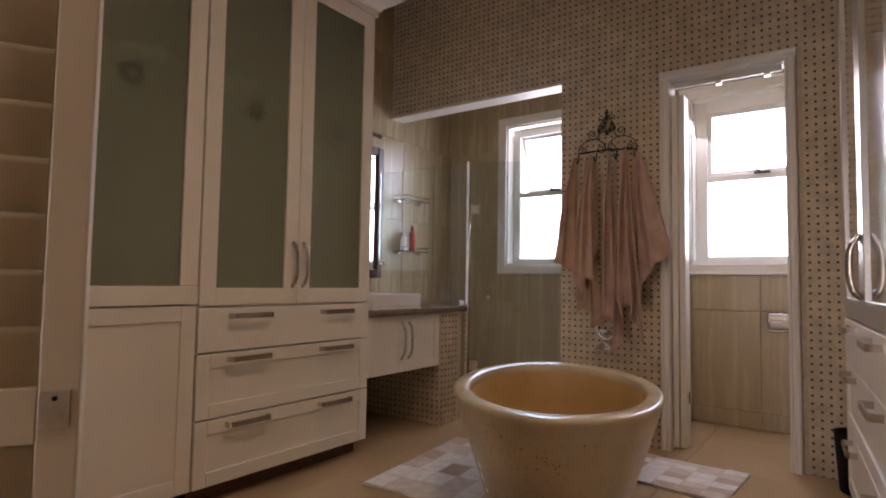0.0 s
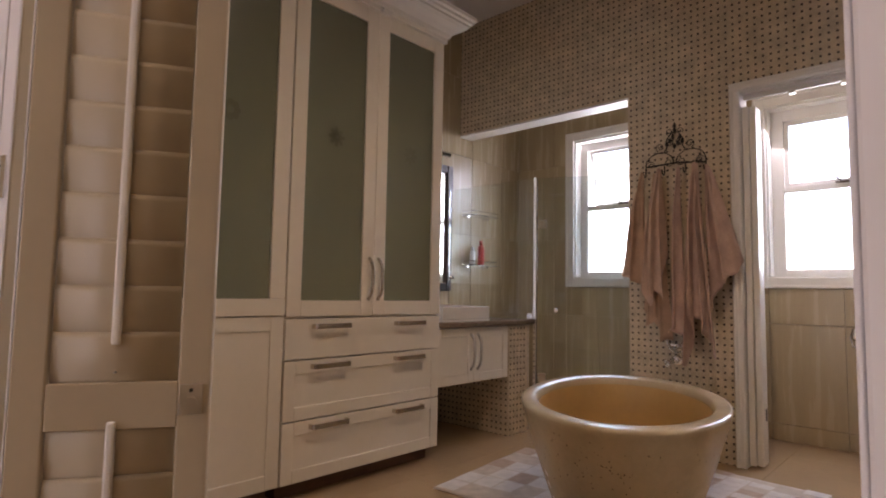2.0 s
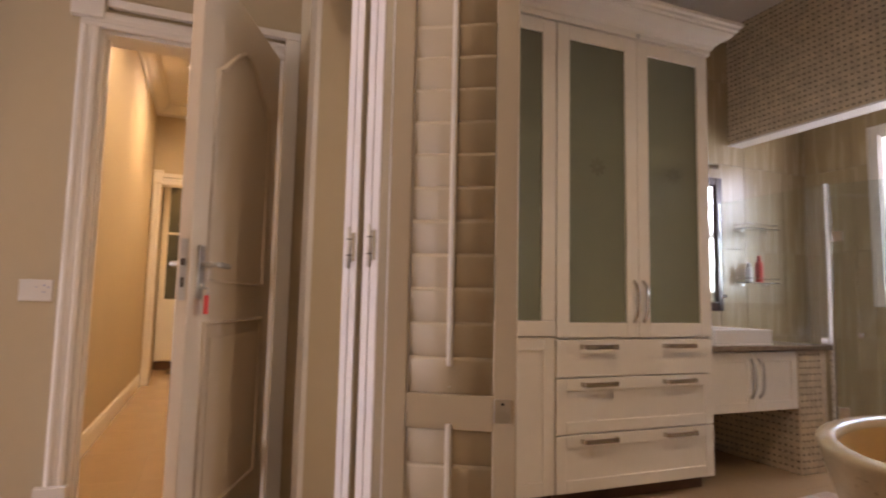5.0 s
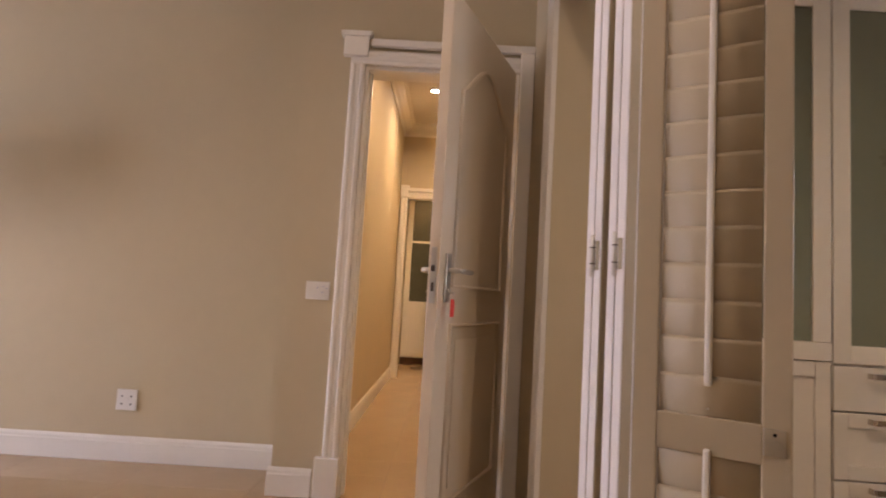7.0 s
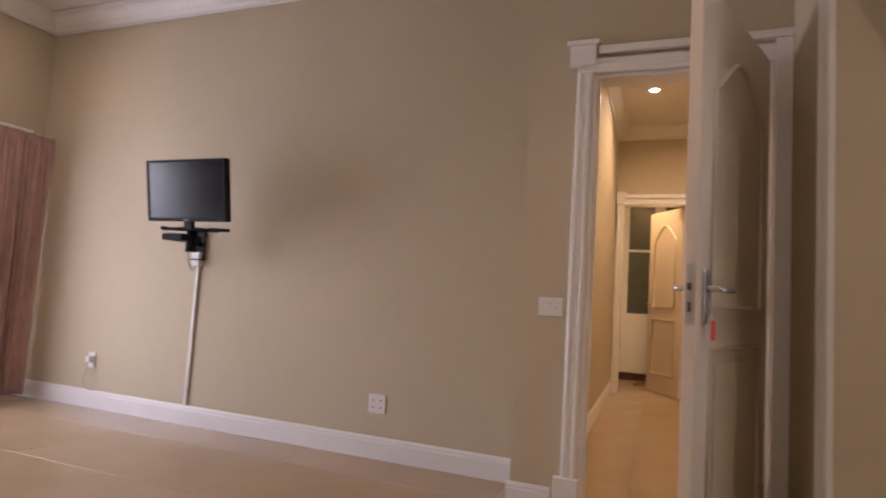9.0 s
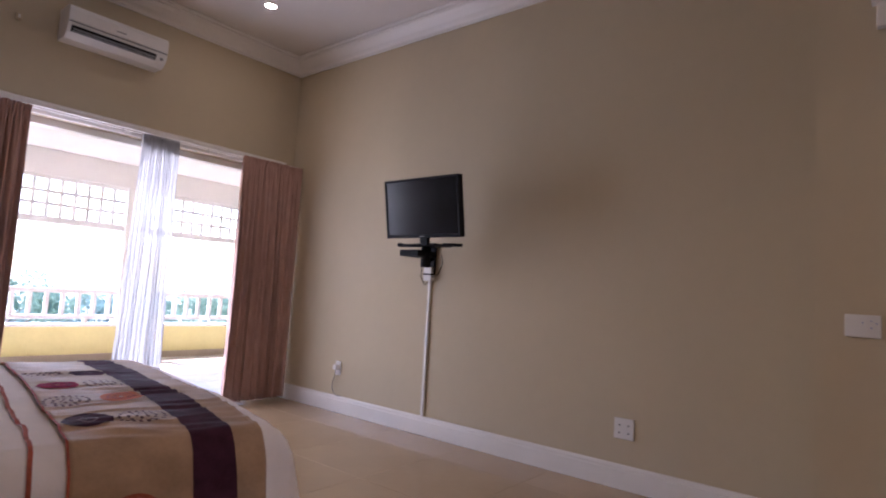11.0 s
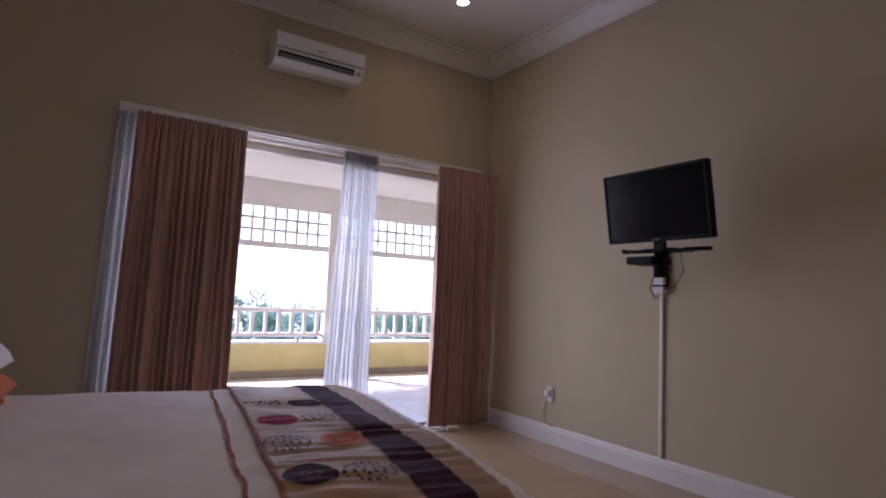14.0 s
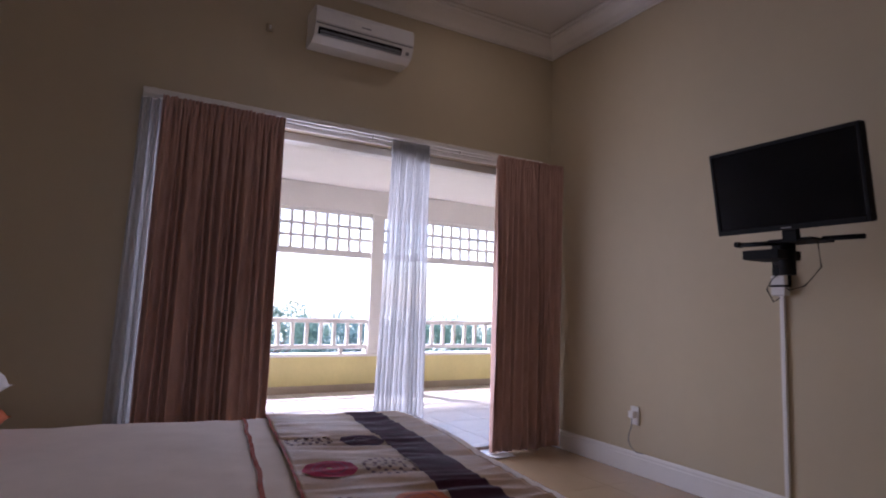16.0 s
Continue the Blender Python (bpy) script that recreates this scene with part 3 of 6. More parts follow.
def louvre_leaf(name, label, w, h, at, lock=False, hinged=False, stile_mat=None):
    """A shutter leaf along local +x, seen from local -y: stiles, rails, closed slats and tilt rods."""
    t, st = 0.028, 0.045
    d = thing(name, label, "shutter door", at, "folding louvred shutter doors")
    for x in (0, w - st):
        part("stile", box(x, -t / 2, 0.012, x + st, t / 2, h, bev=0.003), stile_mat or M_LEAFFACE, d)
    part("edge_strip", box(-0.003, -t / 2 + 0.001, 0.014, -0.0002, t / 2 - 0.001, h - 0.002, bev=0.001), M_LEAFEDGE, d, "thin white strip on the leaf edge")
    mid0, mid1 = 0.68, 0.747
    for z0, z1 in ((0.012, 0.12), (mid0, mid1), (h - 0.10, h)):
        part("rail", box(st, -t / 2, z0, w - st, t / 2, z1, bev=0.002), M_LEAFFACE, d)
    b = bmesh.new()
    hw = w / 2 - st - 0.002
    lens = [(-0.039, 0.0), (-0.030, 0.0026), (0.0, 0.0034), (0.030, 0.0026), (0.039, 0.0), (0.030, -0.0026), (0.0, -0.0034), (-0.030, -0.0026)]
    A, B = ([b.verts.new((x, y, z)) for z, y in lens] for x in (-hw, hw))
    for k in range(8):
        b.faces.new((A[k], A[(k + 1) % 8], B[(k + 1) % 8], B[k])).smooth = True
    b.faces.new(A), b.faces.new(B)
    slat = mesh_of("slat", b, M_LEAFFACE)
    for z0, z1 in ((0.12, mid0), (mid1, h - 0.10)):
        n = max(1, round((z1 - z0) / 0.070))
        step = (z1 - z0) / n
        for k in range(n):
            o = part("slat", slat, None, d)
            o.matrix_basis = pose(w / 2, -0.006, z0 + step * (k + 0.5), 3.6 + 0.4 * math.sin(k * 2.3 + w * 40))
        rod = box(w / 2 - 0.0065, -t / 2 - 0.007, z0 + (0.055 if z0 > 0.5 else 0.03), w / 2 + 0.0065, -t / 2 + 0.004, z1 + (-0.02 if z0 > 0.5 else 0.012), bev=0.004)
        part("tilt_rod", rod, M_WHITE, d, "white wooden tilt rod")
        for k in range(n):
            part("rod_staple", box(w / 2 - 0.0015, -t / 2 - 0.002, z0 + step * (k + 0.2), w / 2 + 0.0015, -0.004, z0 + step * (k + 0.2) + 0.002), M_STEEL, d)
    if lock:
        lk = part("lock_plate", box(w - 0.043, -t / 2 - 0.003, 0.698, w - 0.010, -t / 2, 0.743, bev=0.001), M_STEEL, d, "square steel lock plate")
        part("key_cylinder", tube(bmesh.new(), [(w - 0.026, -t / 2 - 0.002, 0.716), (w - 0.026, -t / 2 - 0.008, 0.716)], 0.009, 12), M_STEEL, lk)
        part("thumb_turn", tube(bmesh.new(), [(w - 0.026, -t / 2 - 0.002, 0.734), (w - 0.026, -t / 2 - 0.006, 0.734)], 0.003, 8), M_BLACK, lk)
    if hinged:
        for z in (0.28, 1.045, 1.82):
            hg = part("hinge", box(-0.0052, -t / 2 - 0.024, z - 0.032, -0.0032, -t / 2 + 0.001, z + 0.032, bev=0.0004), M_CHROME, d, "small steel butt hinge")
            part("hinge_pin", tube(bmesh.new(), [(-0.0065, -t / 2 - 0.001, z - 0.046), (-0.0065, -t / 2 - 0.001, z + 0.046)], 0.0050, 10), M_PLASTIC, hg)
            for q in (-0.018, 0.018):
                part("knuckle_gap", tube(bmesh.new(), [(-0.0065, -t / 2 - 0.001, z + q - 0.0012), (-0.0065, -t / 2 - 0.001, z + q + 0.0012)], 0.0054, 10), M_BRONZE, hg)
    return d


def along(p, q):
    return pose(p[0], p[1], 0, 0, 0, math.degrees(math.atan2(q[1] - p[1], q[0] - p[0])))


LH = 2.08
LW = 0.262
louvre_leaf("shutter_leaf", "cream louvred folding shutter leaf with a steel lock", LW, LH, along((1.915, 5.131), (2.050, 5.356)), lock=True)


def stacked(d):
    """A leaf of the folded stack, d behind the one next to the locked leaf."""
    a = radians(110)
    return pose(1.871 - d * math.sin(a), 5.111 + d * math.cos(a), 0, 0, 0, 110)


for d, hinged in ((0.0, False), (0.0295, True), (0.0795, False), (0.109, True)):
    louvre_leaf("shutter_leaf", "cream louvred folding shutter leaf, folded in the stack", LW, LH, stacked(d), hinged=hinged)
# stiles of this leaf take the pale edge tone, its rails and slats stay buff
louvre_leaf("shutter_leaf", "white-edged louvred folding shutter leaf open at the jamb", LW, LH, along((2.886, 5.238), (3.14, 5.165)), stile_mat=M_LEAFEDGE)


# ---- bathroom: built-in cabinets ----
def bow_handle(bm, p, axis, length, out=0.032, r=0.008):
    """A bowed bar handle centred at p on a front at local y, standing out towards -y."""
    pts = []
    for k in range(9):
        f = k / 8
        d = (f - 0.5) * length
        o = out * (1 - (2 * f - 1) ** 4)
        pts.append((p[0] + (d if axis == "x" else 0), p[1] - o, p[2] + (d if axis == "z" else 0)))
    return tube(bm, pts, r, 8)


def bar_handle(bm, p, length):
    prof = [(-0.5, 0.0), (-0.495, 0.026), (-0.46, 0.036), (0.46, 0.036), (0.495, 0.026), (0.5, 0.0)]
    A, B, C, D = [], [], [], []
    for f, o in prof:
        i = o - 0.006 if o > 0.01 else o
        for lst, oo, zz in ((A, o, 0.0105), (B, o, -0.0105), (C, i, 0.0105), (D, i, -0.0105)):
            lst.append(bm.verts.new((p[0] + f * length * (1.0 if lst in (A, B) else 1 - 0.055), p[1] - oo, p[2] + zz)))
    for k in range(len(prof) - 1):
        for P, Q in ((A, B), (B, D), (D, C), (C, A)):
            bm.faces.new((P[k], P[k + 1], Q[k + 1], Q[k]))
    bm.faces.new((A[0], B[0], D[0], C[0])), bm.faces.new((A[-1], C[-1], D[-1], B[-1]))
    return bm


def shaker(bm, x0, z0, x1, z1, y=0.0, t=0.02, rail=0.055, rec=0.008):
    """A framed front: rails and stiles proud of a sunk panel, the face at y."""
    for a in ((x0, z0, x0 + rail, z1), (x1 - rail, z0, x1, z1), (x0 + rail, z0, x1 - rail, z0 + rail), (x0 + rail, z1 - rail, x1 - rail, z1)):
        bx(bm, a[0], y, a[1], a[2], y + t, a[3], bev=0.0025)
    bx(bm, x0 + rail, y + rec, z0 + rail, x1 - rail, y + t, z1 - rail)
    return bm


def glass_door(parent, x0, z0, x1, z1, hinge_left, glassmat, frame_mat, motif=True, handle=True):
    d = part("door", bmesh.new(), frame_mat, parent)
    b = bmesh.new()
    r = 0.07
    for a in ((x0, z0, x0 + r, z1), (x1 - r, z0, x1, z1), (x0 + r, z0, x1 - r, z0 + r), (x0 + r, z1 - r, x1 - r, z1)):
        bx(b, a[0], 0, a[1], a[2], 0.022, a[3], bev=0.0025)
    d.data = mesh_of("door", b, frame_mat)
    g = part("glass_pane", box(x0 + r, 0.010, z0 + r, x1 - r, 0.014, z1 - r), glassmat, d, "frosted grey-green glass")
    g.visible_shadow = False
    if motif:
        fl = bmesh.new()
        cx, cz = (x0 + x1) / 2, z0 + (z1 - z0) * 0.548
        for k in range(8):
            a = k * math.tau / 8
            ring = [fl.verts.new((cx + (0.028 + 0.021 * math.cos(q * math.tau / 10)) * math.cos(a) - 0.010 * math.sin(q * math.tau / 10) * math.sin(a), 0.0085, cz + (0.028 + 0.021 * math.cos(q * math.tau / 10)) * math.sin(a) + 0.010 * math.sin(q * math.tau / 10) * math.cos(a))) for q in range(10)]
            fl.faces.new(ring)
        part("etched_flower", fl, M_ETCH, d, "small etched flower on the glass")
    if handle:
        hx = x1 - 0.028 if hinge_left else x0 + 0.028
        part("door_handle", bow_handle(bmesh.new(), (hx, 0.0, z0 + 0.175), "z", 0.20), M_HANDLE, d, "bowed steel handle")
    return d


M_ETCH = mat("etched_glass_motif", (0.10, 0.11, 0.07), 0.6, var=0.1)


def drawer_tower(name, label, w, depth, at, top, mirrored=False):
    """Three drawers below, two tall glass doors above."""
    c = thing(name, label, "cabinet", at)
    z = (0.07, 0.33, 0.587, 0.765)
    body = bmesh.new()
    bx(body, 0, 0.0225, 0.07, 0.018, depth, top)
    bx(body, w - 0.018, 0.0225, 0.07, w, depth, top)
    bx(body, 0.018, depth - 0.015, 0.07, w - 0.018, depth, top)
    for zz in (0.07, 0.76, top - 0.02):
        bx(body, 0.018, 0.0225, zz, w - 0.018, depth - 0.015, zz + 0.018)
    part("carcass", body, M_CREAM, c)
    part("shelf", box(0.02, 0.024, 1.69, w - 0.02, depth - 0.02, 1.71), M_WHITE, c)
    part("plinth", box(0.02, 0.07, 0.0, w - 0.02, depth - 0.02, 0.07), M_KICK, c, "recessed brown plinth")
    for k in range(3):
        b = bmesh.new()
        if k == 2:
            bx(b, 0.003, 0, z[k] + 0.003, w - 0.003, 0.021, z[k + 1] - 0.003, bev=0.003)
        else:
            shaker(b, 0.003, z[k] + 0.003, w - 0.003, z[k + 1] - 0.003)
        d = part("drawer_front", b, M_CREAM, c)
        for f in (0.245, 0.755):
            part("drawer_handle", bar_handle(bmesh.new(), (w * f, 0.0, z[k + 1] - (0.035 if k == 2 else 0.03)), 0.20), M_HANDLE, d, "flat steel bar handle")
    gm, fm = (M_MIRROR, M_STEEL) if mirrored else (M_FROST, M_CREAM)
    glass_door(c, 0.003, 0.772, w / 2 - 0.0015, top - 0.004, True, gm, fm, not mirrored)
    glass_door(c, w / 2 + 0.0015, 0.772, w - 0.003, top - 0.004, False, gm, fm, not mirrored)
    return c


FX = 0.79
TOPZ = 2.285
tower = drawer_tower("linen_cabinet", "tall cream cabinet with frosted glass doors over three drawers", 0.952, 0.77, pose(FX, 6.268, 0, 0, 0, 90), TOPZ)
cb = thing("glass_front_cabinet", "tall cream cabinet with one wide frosted glass door", "cabinet", pose(FX, 5.268, 0, 0, 0, 90))
w1 = 0.998
b = bmesh.new()
bx(b, 0, 0.0225, 0.07, 0.018, 0.77, TOPZ), bx(b, w1 - 0.018, 0.0225, 0.07, w1, 0.77, TOPZ), bx(b, 0.018, 0.755, 0.07, w1 - 0.018, 0.77, TOPZ)
for zz in (0.07, 0.80, TOPZ - 0.02):
    bx(b, 0.018, 0.0225, zz, w1 - 0.018, 0.755, zz + 0.018)
part("carcass", b, M_CREAM, cb)
part("shelf", box(0.02, 0.024, 1.69, w1 - 0.02, 0.75, 1.71), M_WHITE, cb)
part("plinth", box(0.02, 0.07, 0.0, w1 - 0.02, 0.75, 0.07), M_KICK, cb, "recessed brown plinth")
for nm, a in (("panel_stile", (0.003, 0.073, 0.063, 0.775)), ("panel_stile", (w1 - 0.063, 0.073, w1 - 0.003, 0.775)), ("panel_rail", (0.063, 0.073, w1 - 0.063, 0.133)), ("panel_rail", (0.063, 0.715, w1 - 0.063, 0.775))):
    part(nm, box(a[0], 0.004, a[1], a[2], 0.022, a[3], bev=0.0025), M_CREAM, cb)
part("sunk_panel", box(0.063, 0.012, 0.133, w1 - 0.063, 0.022, 0.715), M_CREAM, cb)
part("middle_rail", box(0.003, -0.004, 0.779, w1 - 0.003, 0.02, 0.848, bev=0.003), M_CREAM, cb)
fr = bmesh.new()
bx(fr, 0.003, 0, 0.85, 0.03, 0.022, TOPZ - 0.004, bev=0.002), bx(fr, w1 - 0.075, 0, 0.85, w1 - 0.003, 0.022, TOPZ - 0.004, bev=0.003), bx(fr, 0.03, 0, TOPZ - 0.07, w1 - 0.075, 0.022, TOPZ - 0.004, bev=0.003)
gd = part("door_frame", fr, M_CREAM, cb)
gp = part("glass_pane", box(0.03, 0.010, 0.85, w1 - 0.075, 0.014, TOPZ - 0.07), M_FROST, gd, "frosted grey-green glass")
gp.visible_shadow = False
fl = bmesh.new()
for k in range(8):
    a = k * math.tau / 8
    fl.faces.new([fl.verts.new((0.72 + 0.03 * math.cos(a) + 0.015 * math.cos(q * math.tau / 10), 0.0085, 1.60 + 0.03 * math.sin(a) + 0.015 * math.sin(q * math.tau / 10))) for q in range(10)])
part("etched_flower", fl, M_ETCH, gd, "small etched flower on the glass")
CROWN = [(0, 0), (0.012, 0), (0.012, 0.025), (0.022, 0.03), (0.03, 0.045), (0.055, 0.065), (0.085, 0.08), (0.10, 0.095), (0.10, 0.108), (0.115, 0.112), (0.115, 0.128), (0.13, 0.132), (0.13, 0.150), (0, 0.150)]
crown = thing("cabinet_crown", "cream stepped crown moulding along the cabinet tops", "moulding", pose(FX, 5.268, TOPZ + 0.001, 0, 0, 90))
cw = bmesh.new()
W = 1.952
ring = []
for d, h in CROWN:
    ring.append([cw.verts.new(p) for p in ((0, -d, h), (W + d, -d, h), (W + d, 0.765, h))])
for k in range(len(ring)):
    A, B = ring[k], ring[(k + 1) % len(ring)]
    for i in range(2):
        cw.faces.new((A[i], A[i + 1], B[i + 1], B[i]))
cw.faces.new([r[0] for r in ring]), cw.faces.new([r[2] for r in ring])
part("moulding", cw, M_CREAM, crown)
part("top_board", box(0, 0.005, 0.0, W - 0.005, 0.765, 0.02), M_CREAM, crown)
part("rosette", lathe(bmesh.new(), [(0.001, -0.02), (0.010, -0.018), (0.013, -0.012), (0.008, -0.006), (0.012, 0.0)], 14, (0, 0, 0)), M_STEEL, crown, "small round steel catch").matrix_basis = pose(1.0 + 0.476, 0.0, 0.012, -90, 0, 0)
right_tower = drawer_tower("mirror_cabinet", "tall cabinet with mirrored doors above drawers with steel handles", 1.30, 0.50, pose(2.800, 7.915, 0, 0, 0, -90 + 4.7), 2.285, mirrored=True)

# vanity
vn = thing("vanity_unit", "floating cream vanity cupboard with two framed doors", "vanity", pose(0.755, 7.224, 0, 0, 0, 90))
part("carcass", box(0, 0.022, 0.365, 0.672, 0.745, 0.688), M_CREAM, vn)
for x0, x1, hx in ((0.003, 0.334, 0.305), (0.337, 0.669, 0.366)):
    d = part("door", shaker(bmesh.new(), x0, 0.368, x1, 0.685, 0, 0.02, 0.05), M_CREAM, vn)
    part("door_handle", bow_handle(bmesh.new(), (hx, 0.0, 0.545), "z", 0.21), M_STEEL, d, "bowed steel handle")
top = thing("stone_worktop", "brown polished stone worktop with a rounded edge", "worktop", pose(0.0, 7.224, 0.691))
part("slab", box(0.002, 0.0, 0.0, 0.785, 0.918, 0.03, bev=0.006), M_STONETOP, top)
bs = thing("basin", "white rectangular ceramic countertop basin", "basin", pose(0.30, 7.30, 0.7215))
bb = bmesh.new()
bx(bb, 0, 0, 0, 0.44, 0.42, 0.012), bx(bb, 0, 0, 0.0125, 0.02, 0.42, 0.085, bev=0.004), bx(bb, 0.42, 0, 0.0125, 0.44, 0.42, 0.085, bev=0.004), bx(bb, 0.0205, 0, 0.0125, 0.4195, 0.02, 0.085, bev=0.004), bx(bb, 0.0205, 0.40, 0.0125, 0.4195, 0.42, 0.085, bev=0.004)
part("bowl", bb, M_BASIN, bs)
part("waste", lathe(bmesh.new(), [(0.001, 0.014), (0.022, 0.014), (0.024, 0.012)], 16, (0.2, 0.21, 0)), M_CHROME, bs)
tp = thing("basin_mixer", "small chrome basin mixer tap on the worktop", "tap", pose(0.20, 7.62, 0.7215))
part("body", lathe(bmesh.new(), [(0.024, 0), (0.024, 0.008), (0.017, 0.014), (0.017, 0.11), (0.02, 0.115), (0.016, 0.125), (0.001, 0.127)], 18), M_CHROME, tp)
part("spout", tube(bmesh.new(), [(0.01, 0, 0.085), (0.06, 0, 0.11), (0.11, 0, 0.105), (0.125, 0, 0.092)], 0.010, 10), M_CHROME, tp)
part("lever", tube(bmesh.new(), [(0, 0, 0.125), (0.0, 0, 0.135), (0.05, 0, 0.155)], [0.008, 0.008, 0.005], 8), M_CHROME, tp)
mr = thing("vanity_mirror", "tall mirror in a dark stained wooden frame", "mirror", pose(0.001, 7.415, 0.90))
fb = bmesh.new()
bx(fb, 0, 0, 0, 0.035, 0.06, 0.95, bev=0.006), bx(fb, 0, 0.68, 0, 0.035, 0.74, 0.95, bev=0.006), bx(fb, 0, 0.0605, 0, 0.034, 0.6795, 0.06, bev=0.006), bx(fb, 0, 0.0605, 0.89, 0.034, 0.6795, 0.95, bev=0.006)
part("frame", fb, M_DARKWOOD, mr)
part("mirror_glass", box(0, 0.0605, 0.0605, 0.015, 0.6795, 0.8895), M_MIRROR, mr)
ml = thing("mirror_light", "slim chrome picture light above the mirror", "wall lamp", pose(0.001, 7.73, 1.885))
part("bracket", tube(bmesh.new(), [(0, 0, 0), (0.05, 0, 0.03), (0.10, 0, 0.025)], 0.007, 8), M_CHROME, ml)
part("tube_shade", tube(bmesh.new(), [(0.105, -0.30, 0.02), (0.105, 0.30, 0.02)], 0.017, 12), M_CHROME, ml)

# shower
sg = thing("shower_screen", "clear frameless glass shower screen with a chrome post", "shower screen", pose(0, 8.115, 0))
p1 = part("fixed_pane", box(0.045, -0.004, 0.7225, 0.795, 0.004, 1.66, bev=0.001), M_SHOWERGLASS, sg)
p1.visible_shadow = False
part("chrome_post", box(0.800, -0.011, 0.0, 0.822, 0.011, 1.665, bev=0.003), M_CHROME, sg)
part("clamp", box(0.755, -0.02, 0.7225, 0.80, 0.02, 0.765, bev=0.006), M_CHROME, sg)
part("wall_clamp", lathe(bmesh.new(), [(0.016, -0.012), (0.018, 0), (0.016, 0.012)], 14, (0.08, -0.012, 1.0)), M_CHROME, sg)
sd = thing("shower_door", "clear glass shower door with a small chrome knob", "shower door", along((0.826, 8.13), (1.378, 8.415)))
p2 = part("door_pane", box(0.0, -0.003, 0.012, 0.62, 0.003, 1.66), M_DOORGLASS, sd)
p2.visible_shadow = False
part("knob", tube(bmesh.new(), [(0.115, -0.045, 0.785), (0.115, -0.04, 0.785), (0.115, -0.012, 0.785), (0.115, 0.03, 0.785)], [0.012, 0.016, 0.009, 0.014], 12), M_CHROME, sd)
for z in (0.35, 1.35):
    part("door_hinge", box(-0.004, -0.012, z - 0.03, 0.05, 0.012, z + 0.03, bev=0.003), M_CHROME, sd)


def glass_shelf(z):
    s_ = thing("shower_shelf", "small glass shelf with a chrome rail in the shower", "shelf", pose(0.001, 8.30, z), "shower shelves")
    g = part("glass_plate", box(0.004, 0, 0, 0.13, 0.30, 0.008, bev=0.002), M_SHOWERGLASS, s_)
    g.visible_shadow = False
    part("rail", tube(bmesh.new(), [(0.0, 0.005, 0.035), (0.125, 0.005, 0.035), (0.125, 0.295, 0.035), (0.0, 0.295, 0.035)], 0.004, 6), M_CHROME, s_)
    for y in (0.03, 0.27):
        part("bracket", box(0, y - 0.01, -0.018, 0.05, y + 0.01, -0.001, bev=0.002), M_CHROME, s_)
    return s_


glass_shelf(1.10), glass_shelf(1.49)
for nm, lb, x, y, r, h, m_ in (("shampoo_bottle", "red plastic bottle standing on the glass shelf", 0.08, 8.45, 0.026, 0.17, M_RED), ("soap_bottle", "pale plastic bottle on the glass shelf", 0.07, 8.36, 0.022, 0.12, M_PLASTIC)):
    bt = thing(nm, lb, "bottle", pose(x, y, 1.1085))
    part("bottle_body", lathe(bmesh.new(), [(r * 0.9, 0), (r, 0.006), (r, h * 0.75), (r * 0.85, h * 0.86), (r * 0.4, h * 0.9), (r * 0.4, h * 0.93)], 18), m_, bt)
    part("cap", lathe(bmesh.new(), [(r * 0.5, h * 0.93), (r * 0.5, h * 1.12), (r * 0.45, h * 1.13)], 14), m_, bt)


